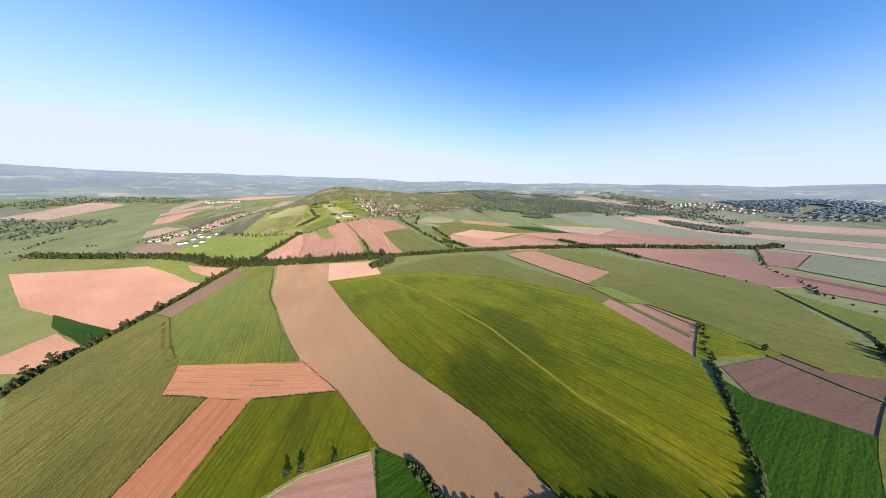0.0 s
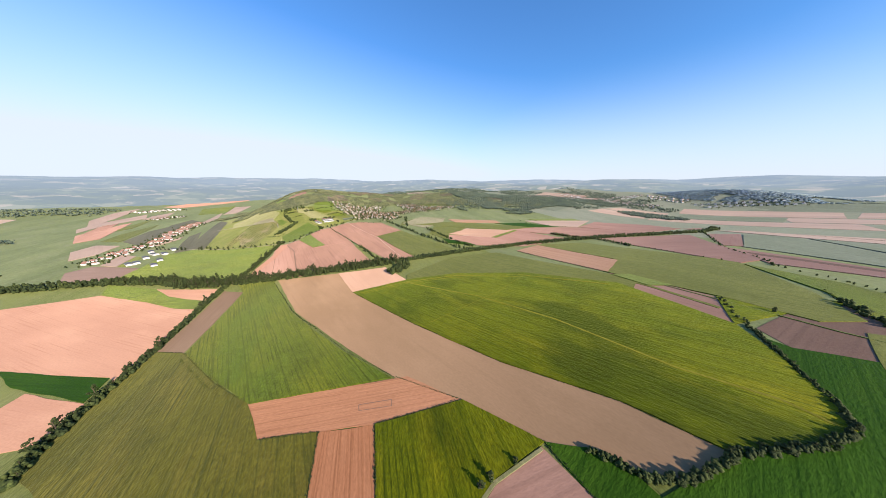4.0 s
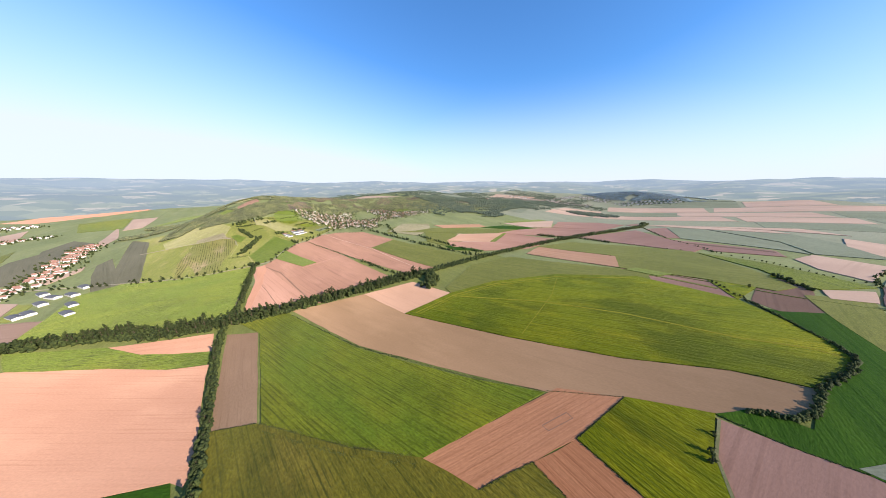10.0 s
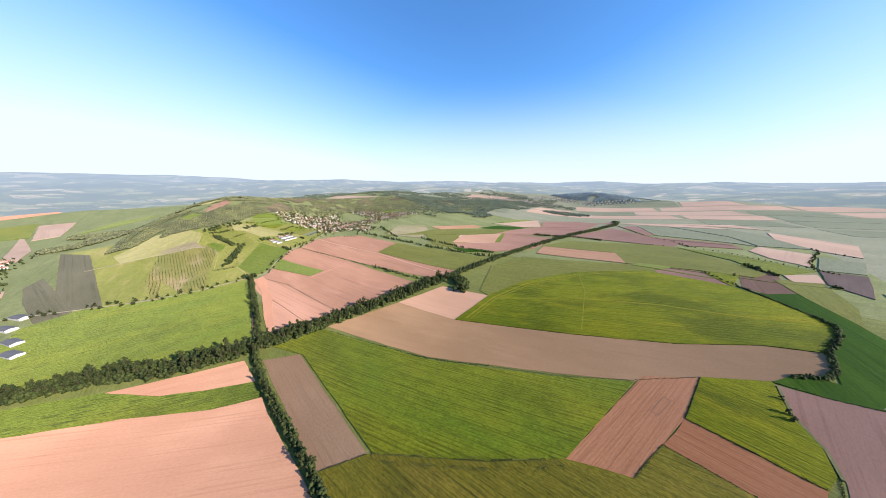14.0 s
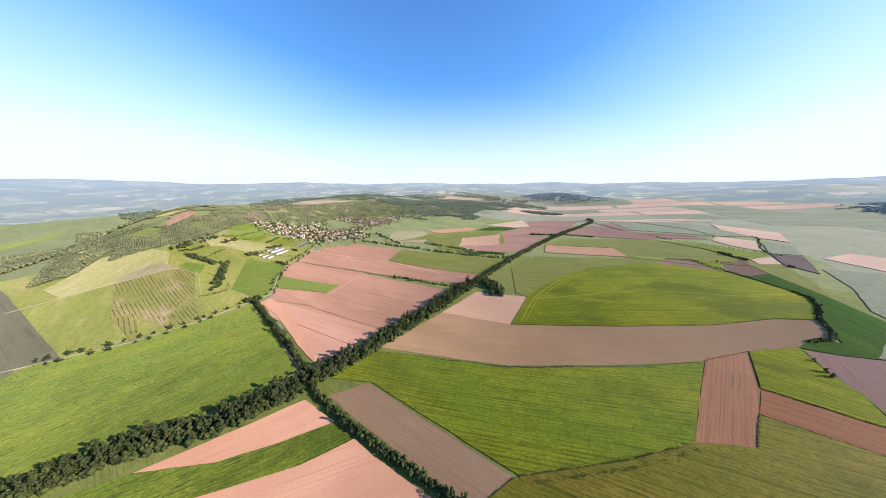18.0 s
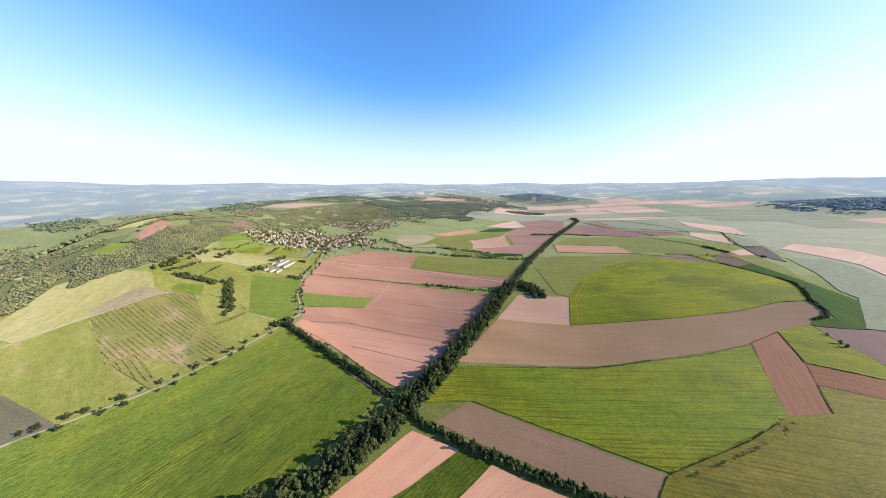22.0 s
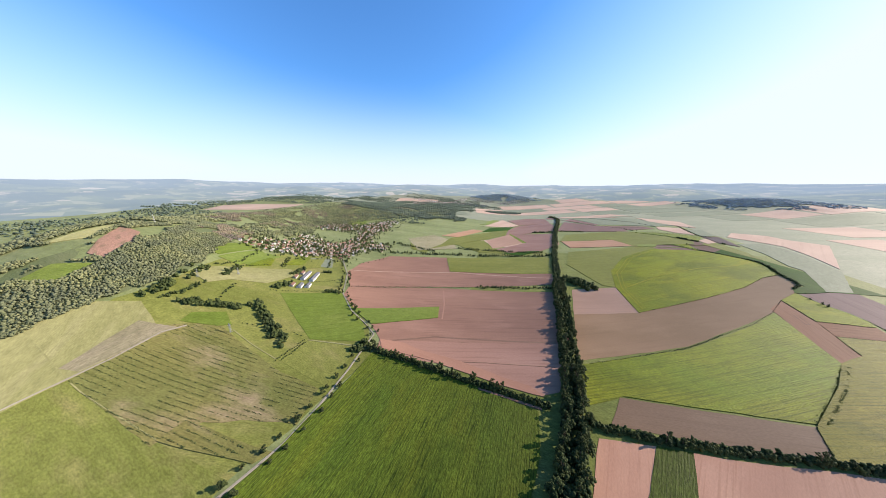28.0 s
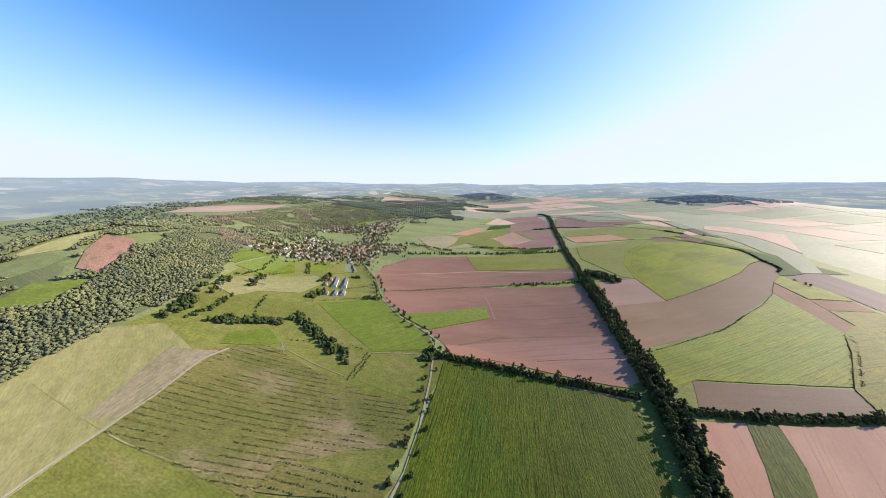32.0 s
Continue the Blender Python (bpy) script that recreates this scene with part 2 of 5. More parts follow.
MAT = {
    "soil_grey": field_material("grey_brown_soil", (0.273, 0.168, 0.09), (0.337, 0.206, 0.113), (0.234, 0.143, 0.077), (0.386, 0.241, 0.134), 6, 0.25, 0, 0.15, 0.12, 0.6, crumbly=0.5),
    "soil_tan": field_material("tan_soil", (0.42, 0.25, 0.16), (0.48, 0.29, 0.19), (0.34, 0.20, 0.13), (0.53, 0.33, 0.22), 4, 0.35, 0, 0.2, 0.15, crumbly=0.6),
    "soil_pink": field_material("pink_soil", (0.25, 0.137, 0.094), (0.305, 0.169, 0.114), (0.176, 0.095, 0.065), (0.359, 0.202, 0.141), 3, 0.5, 0, 0.2, 0.15, 0.8, crumbly=0.7),
    # pink soil lightened for the far fields, part of their haze in the colour
    "soil_rose": field_material("pale_rose_soil", (0.425, 0.289, 0.208), (0.497, 0.345, 0.245), (0.361, 0.245, 0.174), (0.551, 0.393, 0.28), 6, 0.35, 0, 0.2, 0.12, crumbly=0.0),
    "stubble_far": field_material("apricot_stubble", (0.40, 0.225, 0.130), (0.46, 0.262, 0.155), (0.30, 0.155, 0.085), (0.50, 0.30, 0.185), 2.4, 0.5, 14.0, 0.25, 0.2, 0.6, crumbly=0.2),
    "soil_dark": field_material("dark_brown_soil", (0.17, 0.10, 0.068), (0.23, 0.14, 0.095), (0.13, 0.08, 0.055), (0.27, 0.17, 0.115), 5, 0.4, 0, 0.25, 0.2),
    "stubble": field_material("orange_stubble", (0.379, 0.175, 0.089), (0.451, 0.213, 0.112), (0.266, 0.118, 0.058), (0.493, 0.253, 0.135), 1.6, 0.55, 7.0, 0.3, 0.2, crumbly=0.6),
    "stubble_deep": field_material("russet_stubble", (0.328, 0.138, 0.065), (0.395, 0.171, 0.081), (0.225, 0.090, 0.039), (0.431, 0.203, 0.102), 1.6, 0.55, 6.0, 0.3, 0.2, crumbly=0.6),
    "stubble_pale": field_material("pale_stubble", (0.418, 0.219, 0.138), (0.479, 0.258, 0.163), (0.289, 0.137, 0.078), (0.535, 0.305, 0.193), 2.0, 0.32, 0, 0.2, 0.12, 0.6, 0.012, crumbly=0.45),
    "crop_bright": field_material("yellow_green_crop", (0.054, 0.077, 0.002), (0.125, 0.129, 0.004), (0.021, 0.034, 0.002), (0.206, 0.175, 0.006), 2.4, 0.3, 16.0, 0.9, 0.5, 0.85, 0.09, crumbly=0.0, nap=0.28, gloom=0.85),
    "crop_green": field_material("fresh_green_crop", (0.089, 0.136, 0.009), (0.159, 0.172, 0.01), (0.03, 0.045, 0.003), (0.188, 0.189, 0.013), 1.8, 0.6, 12.0, 0.9, 0.5, 0.6, 0.02, crumbly=0.1, nap=0.22, gloom=0.35),
    "crop_deep": field_material("deep_green_crop", (0.077, 0.122, 0.014), (0.119, 0.153, 0.016), (0.017, 0.038, 0.005), (0.137, 0.145, 0.014), 1.5, 0.9, 0, 1.0, 0.7, 0.7, 0.07, crumbly=2.0, nap=0.24, gloom=0.4),
    "meadow_dry": field_material("overgrown_meadow", (0.204, 0.173, 0.107), (0.286, 0.235, 0.153), (0.133, 0.133, 0.069), (0.347, 0.275, 0.214), 6, 0.5, nap=0.25),
    "crop_olive": field_material("olive_crop", (0.118, 0.127, 0.027), (0.153, 0.157, 0.035), (0.082, 0.095, 0.017), (0.186, 0.176, 0.051), 4, 0.45, 18.0, 0.5, 0.4, crumbly=0.1, nap=0.12, gloom=0.35),
    "crop_weedy": field_material("brownish_olive_crop", (0.107, 0.096, 0.011), (0.152, 0.124, 0.015), (0.032, 0.037, 0.007), (0.218, 0.152, 0.029), 2.6, 0.5, 9.0, 1.0, 0.5, 0.6, 0.06, crumbly=0.1, nap=0.21, gloom=0.5),
    "crop_dark": field_material("dark_green_crop", (0.026, 0.069, 0.005), (0.04, 0.096, 0.007), (0.015, 0.048, 0.003), (0.056, 0.109, 0.008), 3, 0.5, 18.0, 0.6, 0.4, crumbly=0.1),
    "crop_lime": field_material("lime_green_crop", (0.106, 0.149, 0.024), (0.136, 0.174, 0.031), (0.076, 0.119, 0.015), (0.162, 0.187, 0.054), 4, 0.4, nap=0.25),
    # a pale crop; on the far fields its grey paleness stands in for haze
    "crop_pale": field_material("pale_hazed_crop", (0.138, 0.155, 0.111), (0.166, 0.183, 0.131), (0.117, 0.133, 0.093), (0.194, 0.201, 0.154), 6, 0.4, 0, 0.3, 0.25, crumbly=0.0, nap=0.12, gloom=0.35),
    "meadow": field_material("meadow_grass", (0.129, 0.142, 0.034), (0.17, 0.177, 0.046), (0.097, 0.108, 0.021), (0.236, 0.196, 0.088), 6, 0.35, 0, 0.5, 0.45, 0.8, crumbly=1.6, nap=0.12, gloom=0.3),
    "meadow_pale": field_material("dry_meadow", (0.195, 0.189, 0.079), (0.23, 0.218, 0.097), (0.16, 0.16, 0.061), (0.267, 0.243, 0.127), 6, 0.3, 0, 0.4, 0.3, 0.8, crumbly=1.6, nap=0.12),
    "orchard": field_material("orchard_grass", (0.122, 0.126, 0.04), (0.181, 0.154, 0.055), (0.082, 0.092, 0.023), (0.29, 0.207, 0.144), 4.3, 0.45, 0, 0.5, 0.4, 0.9, 0.04, crumbly=1.6, nap=0.12, gloom=0.3),
    "gravel": field_material("pale_gravel", (0.23, 0.204, 0.156), (0.289, 0.255, 0.197), (0.187, 0.17, 0.131), (0.17, 0.162, 0.09), 1.5, 0.2, 0, 0.2, 0.12),
    "rough": field_material("rough_grass", (0.092, 0.113, 0.027), (0.136, 0.151, 0.041), (0.064, 0.084, 0.020), (0.184, 0.168, 0.072), 6, 0.4, nap=0.25),
    "soil_mauve": field_material("mauve_soil", (0.178, 0.119, 0.09), (0.218, 0.147, 0.112), (0.138, 0.092, 0.069), (0.249, 0.174, 0.134), 4, 0.4, 0, 0.2, 0.15, 0.7, crumbly=0.6),
    "soil_umber": field_material("umber_soil", (0.186, 0.118, 0.072), (0.223, 0.143, 0.089), (0.142, 0.09, 0.055), (0.261, 0.173, 0.108), 3, 0.4, 0, 0.25, 0.2, 0.7, crumbly=0.4),
    "soil_salmon": field_material("salmon_soil", (0.314, 0.174, 0.121), (0.373, 0.208, 0.147), (0.233, 0.126, 0.087), (0.42, 0.244, 0.174), 3, 0.45, 0, 0.2, 0.15, 0.7, crumbly=0.7),
    "pasture": field_material("paled_pasture", (0.146, 0.171, 0.069), (0.202, 0.222, 0.092), (0.11, 0.134, 0.051), (0.253, 0.242, 0.138), 9, 0.4, 0, 0.3, 0.3, crumbly=0.0, nap=0.12, gloom=0.4),
    "forest_floor": field_material("forest_floor", (0.095, 0.116, 0.051), (0.128, 0.147, 0.067), (0.071, 0.086, 0.035), (0.149, 0.147, 0.078), 6, 0.4, 0, 0.4, 0.3),
    "fallow": field_material("grey_brown_fallow", (0.105, 0.100, 0.062), (0.140, 0.130, 0.085), (0.07, 0.072, 0.042), (0.165, 0.150, 0.10), 5, 0.5, 0, 0.5, 0.4),
    "meadow_green": field_material("lush_meadow", (0.092, 0.13, 0.019), (0.126, 0.164, 0.028), (0.065, 0.096, 0.012), (0.163, 0.185, 0.041), 4, 0.4, 12.0, 0.5, 0.35, nap=0.12, gloom=0.25),
    # haze over the far ground, painted as a paler, greyer green
    "grassland": field_material("haze_paled_grassland", (0.189, 0.199, 0.142), (0.228, 0.232, 0.168), (0.163, 0.176, 0.12), (0.273, 0.254, 0.195), 9, 0.3, 0, 0.3, 0.3, crumbly=0.0, nap=0.12, gloom=0.4),
    "trail": field_material("yellowed_crop", (0.20, 0.18, 0.02), (0.28, 0.24, 0.03), (0.10, 0.10, 0.01), (0.34, 0.27, 0.05), 0.8, 0.6, 0, 0.6, 0.4),
    "soil_coral": field_material("coral_soil", (0.338, 0.178, 0.118), (0.389, 0.205, 0.134), (0.277, 0.145, 0.091), (0.431, 0.238, 0.158), 3, 0.35, 0, 0.2, 0.12, crumbly=0.6),
    "red_earth": field_material("red_bare_earth", (0.26, 0.15, 0.105), (0.34, 0.2, 0.145), (0.12, 0.11, 0.06), (0.15, 0.14, 0.08), 7, 0.5, 0, 0.6, 0.5, 0.9, 0.4),
}


def leaf_material(name, lo, hi):
    m, n, l, b = material(name, hi, 0.8)
    g = n.new("ShaderNodeNewGeometry")
    o = n.new("ShaderNodeObjectInfo")
    add = n.new("ShaderNodeMath")
    add.operation = "FRACT"
    sm = n.new("ShaderNodeMath")
    sm.operation = "ADD"
    l.new(g.outputs["Random Per Island"], sm.inputs[0])
    l.new(o.outputs["Random"], sm.inputs[1])
    l.new(sm.outputs[0], add.inputs[0])
    c = ramp(n, l, add.outputs[0], lo, hi, 0.0, 1.0)
    tc = n.new("ShaderNodeTexCoord")
    sp = tex(n, l, tc.outputs["Object"], 1.3, 4)
    c = mix(n, l, 0.7, c, ramp(n, l, sp, (0.35,) * 3, (1.15,) * 3, 0.3, 0.7), "MULTIPLY")
    stand = tex(n, l, tc.outputs["Object"], 0.03, 4)
    c = mix(n, l, 1.0, c, ramp(n, l, stand, (0.72, 0.74, 0.80), (1.28, 1.22, 1.05), 0.35, 0.65), "MULTIPLY")
    l.new(c, b.inputs["Base Color"])
    bp = n.new("ShaderNodeBump")
    bp.inputs["Strength"].default_value, bp.inputs["Distance"].default_value = 0.9, 0.5
    l.new(sp, bp.inputs["Height"])
    l.new(bp.outputs[0], b.inputs["Normal"])
    return m


LEAF = leaf_material("tree_leaves", (0.027, 0.041, 0.013), (0.072, 0.093, 0.028))
WOOD = leaf_material("woodland_leaves", (0.112, 0.130, 0.066), (0.212, 0.222, 0.116))
DRY = leaf_material("dry_brown_scrub", (0.15, 0.125, 0.095), (0.24, 0.19, 0.145))
# greyer and bluer than the nearer leaves, some distance haze kept in the colour
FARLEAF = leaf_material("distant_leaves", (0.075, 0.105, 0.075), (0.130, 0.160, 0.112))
# leaves of the far hills, distance haze painted in as pale blue-green
HAZELEAF = leaf_material("haze_painted_leaves", (0.26, 0.33, 0.36), (0.33, 0.41, 0.44))
WEEDS = leaf_material("weed_leaves", (0.065, 0.078, 0.018), (0.13, 0.14, 0.035))
BARK = material("bark", (0.09, 0.065, 0.045))[0]


# ---------------------------------------------------------------- builders
def mesh_object(name, bm, mat, parent=None):
    me = bpy.data.meshes.new(name)
    bm.to_mesh(me)
    bm.free()
    me.materials.append(mat)
    ob = new(name, me)
    if parent:
        ob.parent = parent
    return ob


def part(name, bm, mat, parent, label=""):
    ob = mesh_object(name, bm, mat, parent)
    return tagged(ob, label) if label else ob


def drape(name, pts, mat, height, label, category="field", rows=None, step=16.0, soft=0.0):
    """A field on the land: its top follows the ground, its rim goes down into it. rows: heading of the rows in degrees from +x."""
    bm = bmesh.new()
    n = len(pts)
    if rows is None:
        k = max(range(n), key=lambda i: math.dist(pts[i], pts[(i + 1) % n]))
        a, b = pts[k], pts[(k + 1) % n]
        rows = math.degrees(math.atan2(b[1] - a[1], b[0] - a[0]))
    # slightly wandering rim
    rim = []
    for i in range(n):
        a, b = Vector(pts[i]), Vector(pts[(i + 1) % n])
        m = max(1, int((b - a).length / 14))
        for j in range(m):
            p = a.lerp(b, j / m)
            if j and soft:
                q = noise.noise(Vector((p.x / 23, p.y / 23, 1.7))) * soft
                p = p + Vector((-(b - a).y, (b - a).x)).normalized() * q
            rim.append(p)
    f = bm.faces.new([bm.verts.new((p.x, p.y, 0)) for p in rim])
    if f.normal.z < 0:
        f.normal_flip()
    bmesh.ops.triangulate(bm, faces=bm.faces[:])
    for axis in (0, 1):
        lo, hi = min(p[axis] for p in pts), max(p[axis] for p in pts)
        at = lo + step
        while at < hi:
            co, no = Vector((0, 0, 0)), Vector((0, 0, 0))
            co[axis], no[axis] = at, 1
            bmesh.ops.bisect_plane(bm, geom=bm.verts[:] + bm.edges[:] + bm.faces[:], plane_co=co, plane_no=no)
            at += step
    edges = [e for e in bm.edges if e.is_boundary]
    out = bmesh.ops.extrude_edge_only(bm, edges=edges)["geom"]
    low = {g for g in out if isinstance(g, bmesh.types.BMVert)}
    for v in bm.verts:
        v.co.z = ground(v.co.x, v.co.y) + (-0.6 if v in low else height)
    uv = bm.loops.layers.uv.new("UVMap")
    c, s = math.cos(radians(rows)), math.sin(radians(rows))
    for face in bm.faces:
        for lp in face.loops:
            x, y, _ = lp.vert.co
            lp[uv].uv = (x * c + y * s, -x * s + y * c)
    bmesh.ops.recalc_face_normals(bm, faces=bm.faces[:])
    ob = mesh_object(name, bm, mat)
    for p in ob.data.polygons:
        p.use_smooth = False
    return tagged(ob, label, category, kind="structure")


def ribbon(name, line, width, mat, height, label, category):
    """A track that follows a line over the land."""
    left, right = [], []
    for i, p in enumerate(line):
        a, b = Vector(line[max(0, i - 1)]), Vector(line[min(len(line) - 1, i + 1)])
        d = (b - a).normalized() * width / 2
        left.append((p[0] - d.y, p[1] + d.x))
        right.append((p[0] + d.y, p[1] - d.x))
    return drape(name, left + right[::-1], mat, height, label, category, rows=0, step=25)


# ---------------------------------------------------------------- ground sheet
def ground_sheet():
    def ticks(lo, hi, mid0, mid1, fine, k=1.16):
        vals, x, s = [], mid0, fine
        while x > lo:
            vals.append(x)
            x -= s
            s *= k
        vals = vals[::-1]
        x = mid0 + fine
        while x < mid1:
            vals.append(x)
            x += fine
        s = fine
        while x < hi:
            vals.append(x)
            x += s
            s *= k
        return vals
    xs = ticks(MIDX - 4400, MIDX + 4400, -1350, 750, 13, 1.12)
    ys = ticks(MIDY - 4400, MIDY + 4400, -560, 1200, 13, 1.12)
    verts = [(x, y, ground(x, y) - 60 * smooth(1850, 2100, math.hypot(x - MIDX, y - MIDY))) for y in ys for x in xs]
    w = len(xs)
    faces = [(j * w + i, j * w + i + 1, (j + 1) * w + i + 1, (j + 1) * w + i) for j in range(len(ys) - 1) for i in range(w - 1)]
    me = bpy.data.meshes.new("ground")
    me.from_pydata(verts, [], faces)
    uv = me.uv_layers.new(name="UVMap")
    co = np.array([(v[0], v[1]) for v in verts])
    uv.data.foreach_set("uv", co[np.array(faces).ravel()].ravel().astype(np.float32))
    me.polygons.foreach_set("use_smooth", [True] * len(faces))
    me.materials.append(MAT["rough"])
    me.materials.append(MAT["pasture"])
    mid = co[np.array(faces)].mean(axis=1)
    # distance haze put into the ground colour: pasture farther out, paler grassland (dry) beyond
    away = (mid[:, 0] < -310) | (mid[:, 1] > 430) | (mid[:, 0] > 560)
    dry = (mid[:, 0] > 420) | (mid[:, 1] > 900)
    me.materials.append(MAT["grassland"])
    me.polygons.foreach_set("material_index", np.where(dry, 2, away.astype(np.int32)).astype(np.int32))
    return tagged(new("ground", me), "rolling farmland ground of rough green grass", "ground", kind="structure")


ground_sheet()


def distance():
    """The country far beyond the fields, as a rolling backdrop out to the horizon; its haze is painted into the colour.
    """
    m, n, l, b = material("painted_haze_distance", (0.10, 0.12, 0.12))
    tc = n.new("ShaderNodeTexCoord")
    b.inputs["Specular IOR Level"].default_value = 0.0
    flat = n.new("ShaderNodeMapping")
    flat.inputs["Scale"].default_value = (1, 1, 0)
    l.new(tc.outputs["Object"], flat.inputs[0])
    cells = n.new("ShaderNodeTexVoronoi")
    cells.inputs["Scale"].default_value = 0.012
    l.new(flat.outputs[0], cells.inputs["Vector"])
    parcel = n.new("ShaderNodeValToRGB")
    parcel.color_ramp.interpolation = "CONSTANT"
    for at, colour in ((0.0, (0.22, 0.28, 0.21)), (0.38, (0.31, 0.36, 0.25)), (0.58, (0.42, 0.44, 0.31)), (0.74, (0.66, 0.58, 0.45)), (0.9, (0.84, 0.74, 0.60))):
        e = parcel.color_ramp.elements.new(at) if at not in (0.0, 0.9) else parcel.color_ramp.elements[0 if at == 0.0 else -1]
        e.position, e.color = at, (*colour, 1)
    l.new(cells.outputs["Color"], parcel.inputs[0])
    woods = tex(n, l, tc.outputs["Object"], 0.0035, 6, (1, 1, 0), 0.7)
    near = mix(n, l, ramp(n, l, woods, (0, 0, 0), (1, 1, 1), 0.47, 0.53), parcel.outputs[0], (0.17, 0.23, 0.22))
    # painted haze: outwards the parcels are mixed two thirds towards pale blue
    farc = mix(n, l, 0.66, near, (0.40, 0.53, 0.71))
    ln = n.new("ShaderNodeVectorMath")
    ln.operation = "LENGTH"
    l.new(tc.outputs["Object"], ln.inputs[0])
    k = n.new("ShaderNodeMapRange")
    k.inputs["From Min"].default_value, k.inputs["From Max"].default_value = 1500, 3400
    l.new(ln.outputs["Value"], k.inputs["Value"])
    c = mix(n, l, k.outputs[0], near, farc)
    # the brightness of the haze is added as a glow of the backdrop
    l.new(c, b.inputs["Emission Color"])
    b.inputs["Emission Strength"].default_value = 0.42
    verts, faces = [], []
    rings = [1750 + 60 * j for j in range(40)]
    for r in rings:
        for q in range(240):
            a = 2 * math.pi * q / 240
            x, y = r * math.cos(a), r * math.sin(a)
            hump = noise.noise(Vector((math.cos(a) * 5, math.sin(a) * 5, r / 700))) * 44 + noise.noise(Vector((x / 190, y / 190, 4))) * 10
            k2 = smooth(1750, 1950, r)
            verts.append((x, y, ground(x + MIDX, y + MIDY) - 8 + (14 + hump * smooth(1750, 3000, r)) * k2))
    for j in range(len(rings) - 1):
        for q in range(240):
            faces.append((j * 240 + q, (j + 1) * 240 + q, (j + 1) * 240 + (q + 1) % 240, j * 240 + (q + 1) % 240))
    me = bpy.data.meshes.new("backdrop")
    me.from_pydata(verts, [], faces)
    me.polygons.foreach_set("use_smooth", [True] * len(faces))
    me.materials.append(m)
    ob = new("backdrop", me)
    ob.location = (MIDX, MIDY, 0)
    return tagged(ob, "hills and fields along the horizon, with painted blue haze and a faint glow", "hills", kind="structure")


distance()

# ---------------------------------------------------------------- fields
drape("meadow", [(-420, -28), (-437, -133), (-461, -193), (-479, -240), (-476, -256), (-878, -328), (-718, -109), (-724, -92), (-718, -72), (-715, -39), (-725, 27), (-709, 127), (-654, 222), (-562, 137), (-525, 63), (-444, 10)], MAT["meadow"], 0.12, "wide green grass meadow on the slope", "meadow", soft=2.0)
drape("ploughed_field", [(-159, 22), (-131, 128), (-25, 151), (110, 212), (202, 259), (264, 302), (305, 319), (302, 289), (287, 270), (274, 263), (269, 255), (261, 244), (217, 216), (174, 178), (115, 143), (-5, 77)], MAT["soil_grey"], 0.25, "smooth grey-brown harrowed field", soft=1.2)
drape("ploughed_field", [(-131, 128), (-110, 214), (-23, 236), (-25, 151)], MAT["soil_tan"], 0.3, "tan bare soil field", soft=1.2)
drape("crop_field", [(-25, 151), (-23, 236), (1, 314), (65, 404), (162, 470), (263, 458), (293, 429), (302, 416), (315, 404), (326, 383), (319, 352), (311, 333), (305, 319), (264, 302), (202, 259), (110, 212)], MAT["crop_bright"], 0.9, "yellow-green standing crop field with wheel tracks", soft=1.2)
drape("crop_field", [(-86, 345), (-56, 438), (168, 501), (185, 457), (65, 404), (1, 314), (-23, 236), (-44, 241)], MAT["crop_olive"], 0.7, "olive green crop field with streaked rows", soft=1.2)
drape("ploughed_field", [(129, 502), (234, 510), (263, 458), (162, 470)], MAT["soil_salmon"], 0.3, "salmon brown bare field with dark wheel tracks", soft=1.2)
drape("crop_field", [(234, 510), (300, 596), (277, 517), (263, 458)], MAT["crop_bright"], 0.9, "yellow-green standing crop field with wheel tracks", soft=1.2)
drape("ploughed_field", [(277, 517), (300, 596), (318, 554), (321, 470), (293, 449), (273, 463)], MAT["soil_dark"], 0.25, "dark brown ploughed field", soft=1.2)
drape("crop_field", [(279, 450), (293, 449), (321, 470), (339, 420), (365, 325), (387, 248), (316, 253), (289, 246), (261, 244), (269, 255), (274, 263), (287, 270), (300, 271), (302, 289), (305, 319), (311, 333), (319, 352), (326, 383), (315, 404)], MAT["crop_dark"], 0.6, "dark green root crop field", soft=1.2)
drape("crop_field", [(311, 516), (354, 547), (358, 449), (346, 395), (321, 470)], MAT["crop_olive"], 0.7, "olive green crop field with streaked rows", soft=1.2)
drape("stubble_field", [(178, 187), (217, 216), (206, 159), (194, 125), (181, 89), (144, 72)], MAT["stubble"], 0.35, "orange stubble field with fine harvest rows", soft=1.2)
drape("stubble_field", [(206, 159), (265, 153), (255, 122), (194, 125)], MAT["stubble_deep"], 0.35, "russet stubble field with straight harvest rows", soft=1.2)
drape("crop_field", [(217, 216), (261, 244), (263, 209), (271, 186), (271, 166), (265, 153), (206, 159)], MAT["crop_bright"], 0.9, "yellow-green standing crop field with wheel tracks", soft=1.2)
drape("ploughed_field", [(262, 241), (289, 246), (316, 253), (352, 258), (340, 150), (300, 90), (262, 95), (268, 130), (274, 165), (273, 187), (265, 209)], MAT["soil_salmon"], 0.25, "salmon brown bare ploughed field", soft=1.2)
drape("crop_field", [(-157, 16), (-2, 74), (116, 138), (173, 175), (145, 73), (102, 35), (35, -17), (-126, -20), (-171, -42)], MAT["crop_green"], 0.8, "fresh green crop field with fine rows", soft=1.2)
drape("ploughed_field", [(14, -51), (32, -20), (-130, -22), (-153, -56)], MAT["soil_umber"], 0.25, "umber brown bare ploughed field", soft=1.2)
